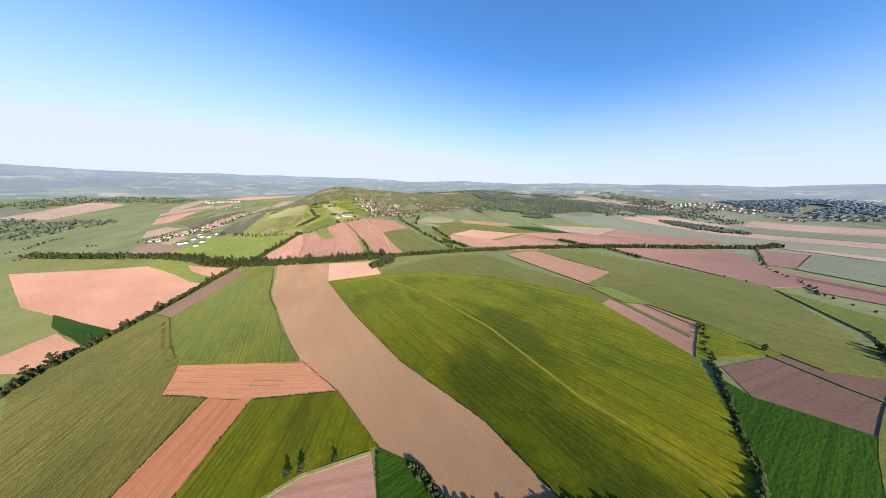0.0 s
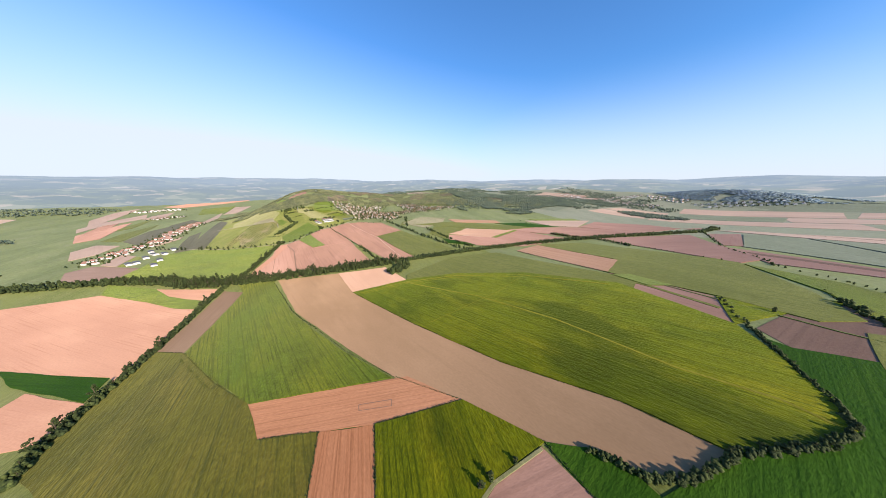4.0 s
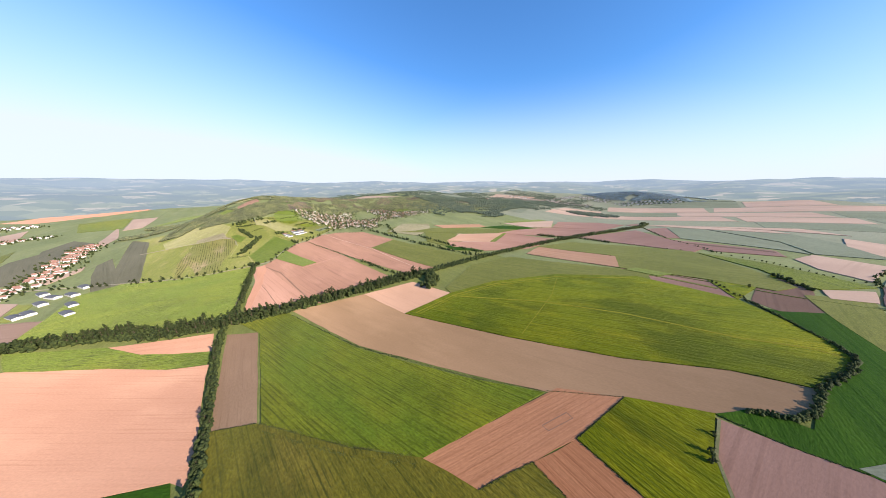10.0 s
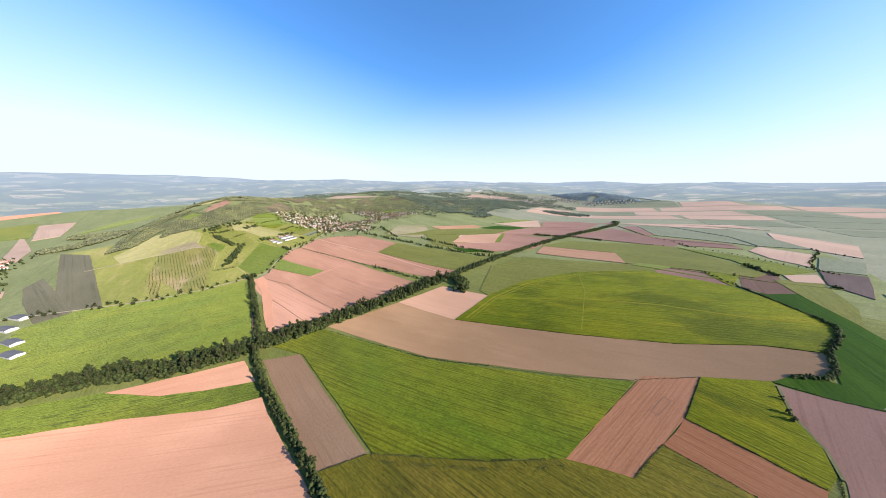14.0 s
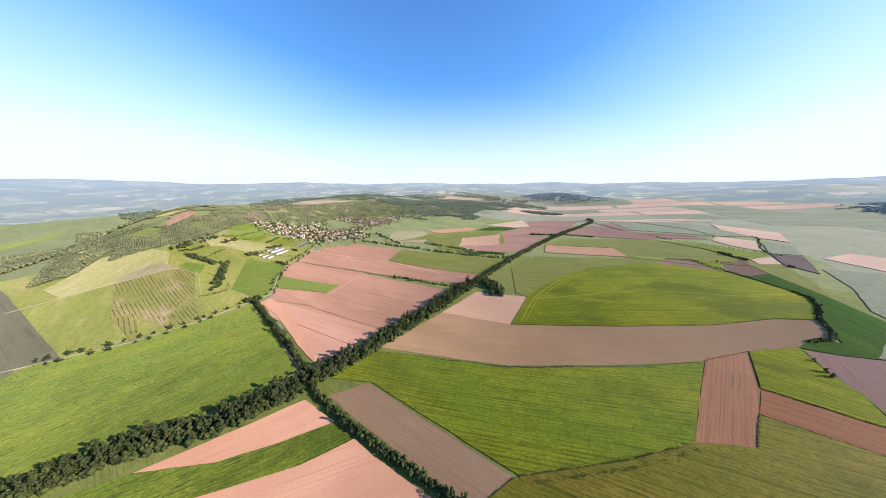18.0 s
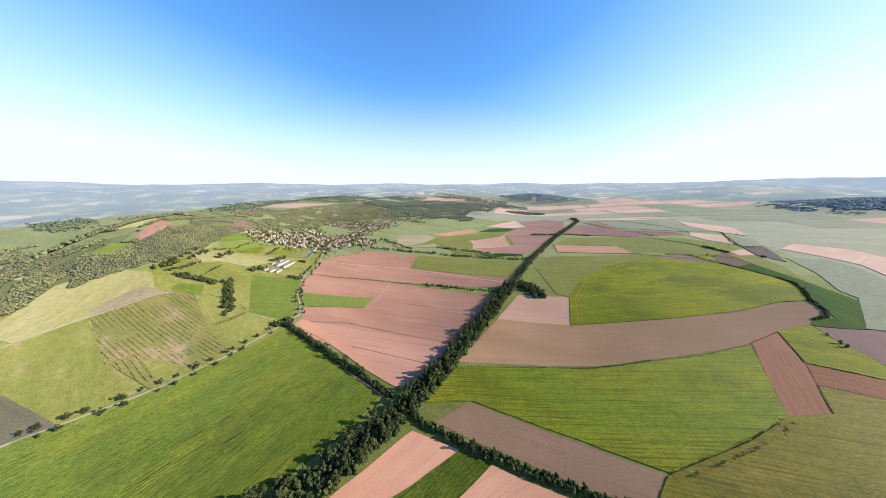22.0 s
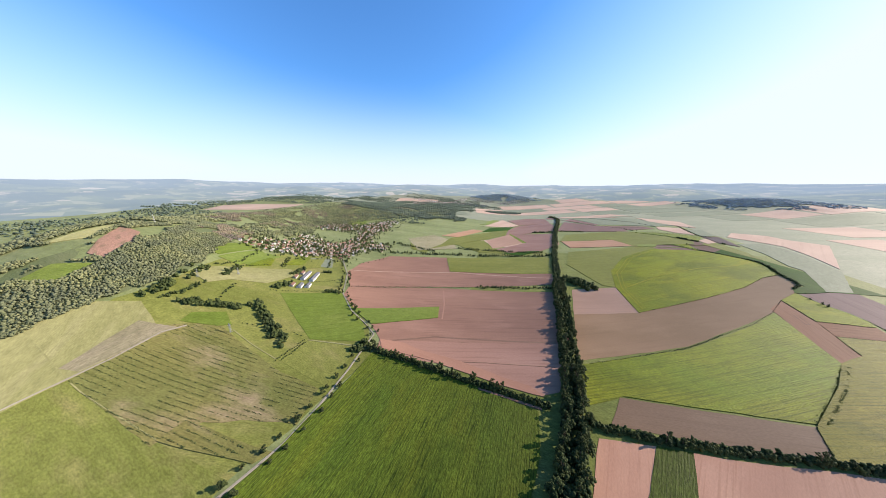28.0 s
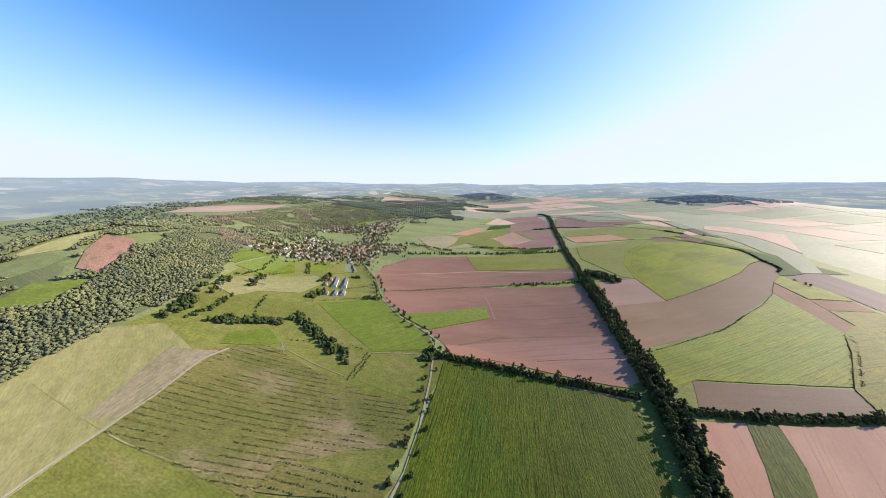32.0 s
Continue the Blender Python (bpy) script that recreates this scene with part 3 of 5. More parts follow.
drape("crop_field", [(14, -51), (32, -20), (101, 32), (144, 72), (181, 89), (194, 125), (255, 122), (235, 62), (133, -49), (85, -50)], MAT["crop_weedy"], 0.7, "brownish olive weedy crop field with dark rows", soft=1.2, rows=-170)
drape("stubble_field", [(-94, -66), (-49, -64), (5, -59), (47, -57), (53, -59), (43, -67), (-69, -272), (-233, -471), (-229, -323), (-230, -251), (-164, -159), (-115, -102)], MAT["stubble_pale"], 0.35, "pale straw stubble field", soft=1.2)
drape("crop_field", [(-26, -191), (45, -66), (75, -61), (16, -148)], MAT["crop_dark"], 0.6, "dark green root crop field", soft=1.2)
drape("stubble_field", [(34, -125), (82, -52), (118, -43), (97, -126)], MAT["stubble_pale"], 0.35, "pale straw stubble field", soft=1.2)
drape("crop_field", [(-122, -67), (-94, -66), (-115, -102), (-164, -159), (-230, -251), (-281, -275), (-220, -177), (-173, -137), (-147, -104)], MAT["crop_deep"], 0.7, "deep green dense crop field with fine rows", soft=1.2)
drape("stubble_field", [(-169, -71), (-122, -67), (-147, -104), (-173, -137), (-220, -177), (-196, -127)], MAT["stubble_pale"], 0.35, "pale straw stubble field", soft=1.2)
drape("ploughed_field", [(-532, 97), (-371, 151), (-142, 198), (-157, 54), (-416, -10), (-442, 14), (-493, 36), (-523, 64)], MAT["soil_pink"], 0.25, "pinkish brown bare ploughed field", soft=1.2)
drape("ploughed_field", [(-416, -10), (-157, 54), (-192, -30), (-214, -40), (-300, -24), (-410, -34)], MAT["soil_salmon"], 0.25, "salmon brown bare field with dark wheel tracks", soft=1.2)
drape("crop_field", [(-488, 37), (-356, 89), (-351, 60), (-442, 14)], MAT["crop_lime"], 1.1, "bright lime green crop strip", soft=1.2)
drape("ploughed_field", [(-568, 196), (-528, 264), (-387, 308), (-364, 230), (-133, 283), (-139, 231), (-350, 162), (-532, 97), (-568, 145)], MAT["soil_pink"], 0.25, "pinkish brown bare ploughed field", soft=1.2)
drape("crop_field", [(-387, 308), (-105, 389), (-133, 283), (-364, 230)], MAT["crop_olive"], 0.7, "olive green crop field with streaked rows", soft=1.2)
drape("crop_field", [(-414, -34), (-377, -36), (-347, -36), (-267, -49), (-219, -58), (-224, -98), (-242, -142), (-264, -177), (-288, -223), (-306, -274), (-317, -281), (-451, -277), (-470, -230), (-452, -196), (-436, -155), (-429, -113), (-419, -72), (-415, -40)], MAT["crop_deep"], 0.8, "deep green dense crop field with fine rows", soft=1.2, rows=79)
drape("ploughed_field", [(-416, -10), (-383, -7), (-353, -13), (-314, -15), (-222, -31), (-210, -40), (-257, -37), (-343, -25), (-406, -24)], MAT["soil_coral"], 0.75, "coral wedge of bare soil beside the hedge", soft=1.2)
drape("orchard_ground", [(-649, -159), (-651, -90), (-613, -63), (-547, -78), (-491, -90), (-442, -94), (-435, -129), (-482, -138), (-511, -149), (-526, -168), (-527, -173)], MAT["orchard"], 0.4, "grassy orchard ground with worn patches", soft=2.5, rows=2)
drape("orchard_ground", [(-525, -152), (-438, -151), (-445, -161), (-528, -169)], MAT["orchard"], 0.9, "grassy orchard ground with worn patches", soft=1.2, rows=-2)
drape("meadow", [(-765, -165), (-747, -114), (-701, -81), (-645, -97), (-651, -158), (-659, -213), (-715, -229)], MAT["meadow_pale"], 0.8, "dry yellowish meadow", soft=1.2)
drape("meadow", [(-655, -235), (-655, -162), (-627, -163), (-529, -169), (-452, -173), (-451, -271)], MAT["meadow"], 0.3, "green grass meadow", soft=1.2)
drape("meadow", [(-605, 20), (-531, 70), (-465, 26), (-431, -19), (-499, -40), (-574, 2)], MAT["meadow_green"], 0.40, "lush green meadow beside the farm", soft=1.2)
drape("meadow", [(-510, -78), (-500, -42), (-436, -33), (-436, -90)], MAT["meadow"], 0.36, "green grass meadow", soft=1.2)
drape("meadow", [(-819, -117), (-822, -91), (-792, -71), (-789, -103)], MAT["crop_lime"], 0.8, "yellow-green clearing meadow in the woods", soft=1.2)
drape("meadow", [(-885, -78), (-891, -30), (-884, 15), (-855, -46)], MAT["meadow_pale"], 0.8, "dry yellowish meadow", soft=1.2)
drape("meadow", [(-669, -156), (-676, -98), (-640, -87), (-652, -152)], MAT["meadow_dry"], 0.9, "brownish overgrown meadow beside the dirt track", soft=1.2)
drape("fallow_field", [(-875, -326), (-776, -268), (-463, -211), (-481, -257)], MAT["fallow"], 0.46, "dark grey-brown overgrown fallow plot", soft=1.2)
drape("meadow", [(-776, -268), (-715, -103), (-636, -37), (-410, -34), (-463, -211)], MAT["meadow"], 0.21, "green grass meadow", soft=1.2)
drape("crop_field", [(-722, 36), (-718, 103), (-696, 114), (-691, 47)], MAT["crop_lime"], 0.6, "bright lime green crop strip", soft=1.2)
drape("crop_field", [(-666, 157), (-631, 186), (-603, 142), (-649, 116)], MAT["crop_pale"], 0.5, "pale green crop field", soft=1.2)
drape("crop_field", [(-671, 89), (-682, 143), (-666, 157), (-649, 116)], MAT["crop_green"], 0.8, "fresh green crop field with fine rows", soft=1.2)
drape("meadow", [(-701, -3), (-671, 89), (-649, 116), (-643, 57), (-674, 30)], MAT["meadow"], 0.3, "green grass meadow", soft=1.2)
drape("crop_field", [(-516, 384), (-411, 426), (-453, 321), (-495, 335)], MAT["crop_olive"], 0.7, "olive green crop field with streaked rows", soft=1.2)
drape("ploughed_field", [(430, 597), (486, 655), (546, 623), (556, 574), (595, 529), (440, 360), (467, 438), (482, 506), (465, 544)], MAT["soil_rose"], 0.8, "pale rose bare ploughed field", soft=1.2)
drape("crop_field", [(396, 523), (454, 529), (465, 485), (453, 421), (429, 347), (349, 255), (312, 254), (368, 345), (364, 366), (386, 438)], MAT["crop_pale"], 0.75, "pale green crop field", soft=1.2)
drape("ploughed_field", [(-308, 497), (-84, 578), (-100, 471), (-196, 445), (-268, 458)], MAT["soil_rose"], 0.75, "pale rose bare ploughed field", soft=1.2)
drape("meadow", [(-536, 419), (-469, 496), (-404, 457), (-371, 385), (-475, 332)], MAT["meadow_dry"], 0.75, "brownish overgrown meadow", soft=1.2)
drape("meadow", [(-807, 465), (-841, 556), (-779, 587), (-742, 516)], MAT["meadow_green"], 0.8, "light green grass meadow", soft=1.2)
drape("crop_field", [(-818, -125), (-819, -99), (-796, -81), (-784, -99), (-794, -119)], MAT["crop_lime"], 0.8, "bright lime green crop strip", soft=1.2)
drape("ploughed_field", [(-1113, -847), (-1288, -881), (-1462, -884), (-1323, -840), (-1105, -788), (-920, -727)], MAT["soil_rose"], 0.7, "pale rose bare ploughed field", soft=1.2)
drape("ploughed_field", [(-828, -670), (-1014, -740), (-1160, -778), (-1035, -714), (-816, -628), (-763, -630)], MAT["soil_pink"], 0.7, "pinkish brown bare ploughed field", soft=1.2)
drape("crop_field", [(-808, -614), (-1020, -648), (-1127, -658), (-887, -590)], MAT["crop_olive"], 0.7, "olive green crop field with streaked rows", soft=1.2)
drape("crop_field", [(-385, 422), (-300, 499), (-267, 432), (-240, 392), (-304, 376)], MAT["crop_olive"], 0.95, "olive green crop field with streaked rows", soft=1.2, step=24)
drape("ploughed_field", [(-269, 423), (-291, 500), (-211, 611), (-174, 505)], MAT["soil_tan"], 1.00, "tan bare soil field", soft=1.2, step=24)
drape("crop_field", [(-174, 505), (-211, 611), (-204, 619), (-161, 514)], MAT["crop_green"], 1.05, "fresh green crop field with fine rows", soft=1.2, step=24)
drape("ploughed_field", [(-161, 514), (-202, 620), (-48, 654), (-61, 514), (-132, 434), (-199, 393), (-260, 420)], MAT["soil_salmon"], 1.10, "salmon brown bare field with dark wheel tracks", soft=1.2, step=24)
drape("crop_field", [(-237, 390), (-168, 427), (-132, 434), (-193, 386)], MAT["crop_dark"], 1.15, "dark green root crop field", soft=1.2, step=24)
drape("crop_field", [(-447, 355), (-423, 406), (-409, 482), (-212, 700), (-226, 596), (-303, 504)], MAT["crop_olive"], 0.95, "olive green crop field with streaked rows", soft=1.2, step=24)
drape("ploughed_field", [(-222, 600), (-209, 688), (-155, 807), (-12, 898), (-7, 808), (-35, 710), (-119, 658)], MAT["soil_salmon"], 1.00, "salmon brown bare field with dark wheel tracks", soft=1.2, step=24)
drape("stubble_field", [(-442, 498), (-346, 642), (-308, 634), (-386, 502)], MAT["stubble_far"], 1.05, "apricot stubble field between green crops", soft=1.2, step=24)
drape("crop_field", [(-312, 615), (-284, 701), (-185, 768), (-209, 688)], MAT["crop_dark"], 1.10, "dark green root crop field", soft=1.2, step=24)
drape("ploughed_field", [(-306, 736), (-223, 954), (-158, 814), (-197, 756)], MAT["soil_rose"], 1.15, "pale rose bare ploughed field", soft=1.2, step=24)
drape("ploughed_field", [(-156, 817), (-198, 948), (-91, 1047), (-3, 1034), (-9, 899)], MAT["soil_salmon"], 0.95, "salmon brown bare field with dark wheel tracks", soft=1.2, step=24)
drape("ploughed_field", [(1, 1035), (15, 1084), (48, 1068), (40, 1014)], MAT["soil_salmon"], 1.00, "salmon brown bare field with dark wheel tracks", soft=1.2, step=24)
drape("crop_field", [(-326, 766), (-272, 931), (-233, 931), (-282, 781)], MAT["crop_lime"], 1.05, "bright lime green crop strip", soft=1.2, step=24)
drape("crop_field", [(-12, 637), (195, 682), (276, 592), (308, 542), (292, 514), (268, 513), (235, 513), (140, 497), (124, 496), (99, 565), (-52, 544)], MAT["crop_olive"], 1.10, "olive green crop field with streaked rows", soft=1.2, step=24)
drape("ploughed_field", [(-22, 704), (58, 914), (118, 834), (213, 721), (204, 675), (62, 689)], MAT["soil_salmon"], 1.15, "salmon brown bare field with dark wheel tracks", soft=1.2, step=24)
drape("ploughed_field", [(147, 791), (299, 764), (309, 717), (223, 701)], MAT["soil_salmon"], 0.95, "salmon brown bare field with dark wheel tracks", soft=1.2, step=24)
drape("ploughed_field", [(182, 766), (298, 755), (300, 744), (197, 750)], MAT["soil_dark"], 1.00, "dark brown ploughed field", soft=1.2, step=24)
drape("ploughed_field", [(336, 758), (393, 724), (366, 619), (332, 654), (315, 705)], MAT["soil_rose"], 1.05, "pale rose bare ploughed field", soft=1.2, step=24)
drape("crop_field", [(208, 671), (282, 654), (332, 619), (365, 594), (326, 549), (311, 552), (279, 606)], MAT["crop_green"], 1.10, "fresh green crop field with fine rows", soft=1.2, step=24)
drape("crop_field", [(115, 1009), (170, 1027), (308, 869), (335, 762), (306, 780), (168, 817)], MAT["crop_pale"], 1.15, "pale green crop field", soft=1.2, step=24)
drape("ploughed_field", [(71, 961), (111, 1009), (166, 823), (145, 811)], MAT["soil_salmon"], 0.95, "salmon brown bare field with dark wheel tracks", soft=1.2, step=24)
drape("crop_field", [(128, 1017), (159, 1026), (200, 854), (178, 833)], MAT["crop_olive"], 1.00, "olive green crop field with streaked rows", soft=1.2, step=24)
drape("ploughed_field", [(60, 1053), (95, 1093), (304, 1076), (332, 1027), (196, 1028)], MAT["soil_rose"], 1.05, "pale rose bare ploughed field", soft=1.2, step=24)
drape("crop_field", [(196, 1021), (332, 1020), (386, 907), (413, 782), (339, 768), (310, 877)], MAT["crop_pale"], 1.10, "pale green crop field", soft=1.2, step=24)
drape("ploughed_field", [(382, 886), (393, 1002), (484, 872), (447, 735), (411, 769)], MAT["soil_rose"], 1.15, "pale rose bare ploughed field", soft=1.2, step=24)
drape("ploughed_field", [(325, 548), (361, 575), (357, 532), (328, 520)], MAT["soil_rose"], 0.95, "pale rose bare ploughed field", soft=1.2, step=24)
drape("crop_field", [(395, 705), (436, 693), (412, 610), (370, 605)], MAT["crop_pale"], 1.00, "pale green crop field", soft=1.2, step=24)
drape("ploughed_field", [(369, 600), (409, 599), (382, 495), (359, 529)], MAT["soil_mauve"], 1.05, "mauve brown bare ploughed field", soft=1.2, step=24)
drape("ploughed_field", [(165, 1089), (353, 1153), (410, 1060), (305, 1083)], MAT["soil_rose"], 1.10, "pale rose bare ploughed field", soft=1.2, step=24)
drape("stubble_field", [(-48, 544), (107, 562), (132, 497), (-40, 478)], MAT["stubble_far"], 1.25, "apricot stubble field between green crops", soft=1.2)
drape("meadow", [(-712, -20), (-712, 8), (-648, 86), (-625, 75), (-637, 27), (-674, 2), (-686, -21)], MAT["meadow_pale"], 0.75, "dry yellowish meadow", "meadow", soft=1.2)
drape("crop_field", [(-733, 29), (-733, 104), (-703, 94), (-700, 35)], MAT["crop_lime"], 0.70, "bright lime green crop strip", soft=1.2)
drape("crop_field", [(-693, 41), (-701, 93), (-692, 95), (-676, 72)], MAT["crop_green"], 0.80, "fresh green crop field with fine rows", soft=1.2)
drape("meadow", [(-767, 28), (-768, 109), (-740, 103), (-737, 34)], MAT["meadow_green"], 0.85, "lush green meadow below the woods", "meadow", soft=1.2)
drape("fallow_field", [(-794, 39), (-792, 82), (-770, 86), (-772, 34)], MAT["forest_floor"], 0.80, "dark grey-green overgrown fallow plot", soft=1.2)
drape("meadow", [(-646, -80), (-649, -66), (-622, -46), (-598, -58), (-609, -67)], MAT["meadow_green"], 0.75, "lush green meadow below the copse", "meadow", soft=1.2)
drape("crop_field", [(-645, 96), (-668, 140), (-644, 173), (-620, 128)], MAT["crop_olive"], 0.75, "olive green crop field with streaked rows", soft=1.2)
drape("ploughed_field", [(-330, -370), (-386, -402), (-413, -380), (-349, -246), (-303, -264)], MAT["soil_mauve"], 0.70, "mauve brown bare ploughed field", soft=1.2, step=24)
drape("fallow_field", [(-357, -236), (-548, -296), (-633, -316), (-678, -306), (-514, -252), (-353, -204)], MAT["fallow"], 0.72, "dark grey-brown overgrown fallow plot", soft=1.2, step=24)
drape("ploughed_field", [(-414, -370), (-489, -379), (-462, -340), (-395, -333)], MAT["soil_rose"], 0.75, "pale rose bare ploughed field", soft=1.2, step=24)
drape("meadow", [(-394, -331), (-457, -338), (-448, -320), (-389, -315)], MAT["meadow"], 0.70, "green grass meadow", "meadow", soft=1.2, step=24)
drape("ploughed_field", [(-559, -513), (-617, -506), (-590, -443), (-511, -438), (-476, -460)], MAT["soil_rose"], 0.75, "pale rose bare ploughed field", soft=1.2, step=24)
drape("ploughed_field", [(-917, -747), (-1074, -776), (-1266, -756), (-1148, -698), (-980, -720), (-841, -697)], MAT["soil_rose"], 0.80, "pale rose bare ploughed field", soft=1.2, step=24)
drape("ploughed_field", [(-789, -663), (-995, -681), (-1038, -677), (-709, -557), (-665, -582)], MAT["soil_salmon"], 0.70, "salmon brown bare field with dark wheel tracks", soft=1.2, step=24)
drape("crop_field", [(-665, -529), (-757, -546), (-947, -552), (-820, -511), (-642, -474)], MAT["crop_olive"], 0.75, "olive green crop field with streaked rows", soft=1.2, step=24)
drape("fallow_field", [(-640, -468), (-792, -493), (-882, -478), (-658, -390), (-571, -396)], MAT["fallow"], 0.80, "dark grey-brown overgrown fallow plot", soft=1.2, step=24)
drape("ploughed_field", [(-938, -415), (-1333, -488), (-1020, -399), (-869, -381)], MAT["soil_rose"], 0.75, "pale rose bare ploughed field", soft=1.2, step=24)
drape("ploughed_field", [(-1104, -687), (-1209, -711), (-1333, -691), (-1156, -638)], MAT["soil_rose"], 0.75, "pale rose bare ploughed field", soft=1.2, step=24)
drape("stubble_field", [(-1542, -838), (-1692, -793), (-1898, -624), (-1732, -619), (-1514, -755)], MAT["stubble_pale"], 0.75, "pale straw stubble field", soft=1.2, step=24)
drape("crop_field", [(-1442, -623), (-1561, -512), (-1260, -460), (-1233, -554)], MAT["crop_green"], 0.90, "fresh green crop field with fine rows", soft=1.2, step=24)
drape("ploughed_field", [(-1202, -443), (-1511, -499), (-1549, -429), (-1248, -405)], MAT["soil_rose"], 0.95, "pale rose bare ploughed field", soft=1.2, step=24)
drape("crop_field", [(-1225, -386), (-1477, -335), (-1594, -213), (-1338, -334)], MAT["crop_lime"], 1.00, "bright lime green crop strip", soft=1.2, step=24)
drape("meadow", [(-1173, -284), (-794, -144), (-790, -173)], MAT["meadow_pale"], 1.00, "dry yellowish meadow", "meadow", soft=1.2, step=24)
drape("fallow_field", [(-903, -494), (-1048, -495), (-961, -426), (-766, -401), (-723, -427)], MAT["fallow"], 0.95, "dark grey-brown overgrown fallow plot", soft=1.2, step=24)
drape("stubble_field", [(-1716, -788), (-1932, -626), (-1795, -504), (-1668, -638)], MAT["stubble_pale"], 0.90, "pale straw stubble field", soft=1.2, step=24)
drape("ploughed_field", [(-553, -365), (-592, -357), (-641, -334), (-610, -328), (-547, -347)], MAT["soil_rose"], 0.90, "pale rose bare ploughed field", soft=1.2, step=24)
drape("crop_field", [(141, 491), (152, 510), (199, 510), (185, 489)], MAT["crop_lime"], 1.35, "bright lime green crop strip", soft=1.2, step=24)
ribbon("road", [(-540, -385), (-489, -272), (-446, -176), (-434, -144), (-429, -112), (-427, -64), (-428, -34), (-428, -4), (-450, 12), (-486, 32), (-526, 68), (-562, 134), (-612, 192), (-665, 238)], 1.7, MAT["gravel"], 0.75, "pale narrow country road", "road")
ribbon("dirt_track", [(-663, -258), (-657, -186), (-651, -158), (-646, -134), (-644, -98), (-634, -81)], 1.4, MAT["gravel"], 1.05, "pale dirt track across the meadow", "track")
ribbon("dirt_track", [(-500, -42), (-467, -35), (-434, -30)], 1.5, MAT["meadow_pale"], 0.6, "pale farm track to the road", "track")
ribbon("dirt_track", [(-590, -63), (-553, -71), (-511, -78)], 1.2, MAT["meadow_pale"], 0.52, "worn pale footpath through the meadow", "track")
ribbon("dirt_track", [(-723, -148), (-652, -159)], 0.9, MAT["meadow_pale"], 0.92, "faint pale track across the meadow", "track")
ribbon("dirt_track", [(-645, -160), (-627, -162), (-530, -168)], 0.8, MAT["meadow_pale"], 0.47, "faint pale track across the meadow", "track")
ribbon("crop_track", [(-12, 232), (96, 304), (182, 340), (266, 360), (305, 379), (321, 379)], 1.8, MAT["trail"], 1.0, "yellowed track through the standing crop", "track")
ribbon("crop_track", [(-14, 162), (-13, 234), (9, 306), (70, 393), (160, 458)], 1.6, MAT["trail"], 1.0, "yellowed track along the rim of the crop", "track")
ribbon("crop_track", [(-8, 166), (-7, 232), (15, 303), (74, 386)], 0.9, MAT["trail"], 1.0, "yellowed track along the rim of the crop", "track")
ribbon("crop_track", [(74, 393), (98, 330), (118, 226)], 0.7, MAT["trail"], 1.0, "faint yellowed track across the standing crop", "track")
ribbon("field_margin", [(263, 240), (264, 209), (272, 186), (273, 166)], 1.6, MAT["meadow_pale"], 0.92, "pale grassy margin between crop and bare soil", "margin")
ribbon("grass_strip", [(147, 486), (190, 488), (246, 483)], 4.5, MAT["crop_olive"], 0.7, "olive green strip between two bare fields", "strip")
ribbon("weed_strip", [(36, -19), (104, 33), (144, 69)], 3.4, MAT["crop_weedy"], 0.86, "strip of rough weeds between two crops", "track")
ribbon("field_track", [(186, 150), (193, 172)], 0.55, MAT["soil_dark"], 0.42, "dark furrow line of a rectangle trodden into the stubble", "track")
ribbon("field_track", [(186, 150), (191, 150)], 0.55, MAT["soil_dark"], 0.42, "dark furrow line of a rectangle trodden into the stubble", "track")
ribbon("field_track", [(193, 172), (198, 171)], 0.55, MAT["soil_dark"], 0.42, "dark furrow line of a rectangle trodden into the stubble", "track")
ribbon("field_track", [(191, 150), (198, 171)], 0.4, MAT["soil_dark"], 0.42, "dark furrow line of a rectangle trodden into the stubble", "track")
ribbon("field_track", [(-349, -23), (-315, -19), (-285, -23), (-257, -31), (-221, -34)], 1.3, MAT["soil_dark"], 0.45, "dark wheel track across the bare field", "track")
ribbon("field_track", [(-317, -20), (-273, -10), (-188, 5)], 1.0, MAT["soil_dark"], 0.42, "dark wheel track across the bare field", "track")
ribbon("field_track", [(-360, 144), (-349, 98), (-344, 58)], 2.4, MAT["soil_salmon"], 0.42, "pale track across the ploughed field", "track")
ribbon("field_track", [(-412, -13), (-345, 17), (-176, 50)], 2.2, MAT["soil_dark"], 0.42, "dark furrow between two bare fields", "track")
ribbon("field_track", [(-387, 315), (-358, 227)], 2.0, MAT["meadow_pale"], 0.5, "pale grassy track between two fields", "track")
ribbon("field_track", [(-570, 153), (-351, 230), (-123, 261)], 1.2, MAT["soil_rose"], 0.42, "pale track across the ploughed field", "track")
ribbon("field_track", [(-280, -48), (-249, -51), (-215, -55)], 2.2, MAT["soil_pink"], 0.95, "bare earth strip beside the hedge", "track")
ribbon("field_track", [(121, 503), (303, 504), (377, 518)], 1.2, MAT["rough"], 0.95, "grassy edge track between two crops", "track")

# ---------------------------------------------------------------- distant fields
TAKEN = [ob for ob in bpy.data.objects if ob.get("category") == "field"]
TAKEN_BOXES = [(min(v[0] for v in c), max(v[0] for v in c), min(v[1] for v in c), max(v[1] for v in c))
               for c in ([v.co for v in ob.data.vertices] for ob in TAKEN)]
FAR_KINDS = [("soil_rose", "rose bare ploughed field in the distance, paled for haze"), ("soil_rose", "rose bare ploughed field in the distance, paled for haze"),
             ("crop_olive", "olive green crop field in the distance"), ("crop_pale", "pale green crop field in the distance, haze in its colour"),
             ("soil_rose", "rose bare ploughed field in the distance, paled for haze"), ("meadow", "green meadow in the distance")]
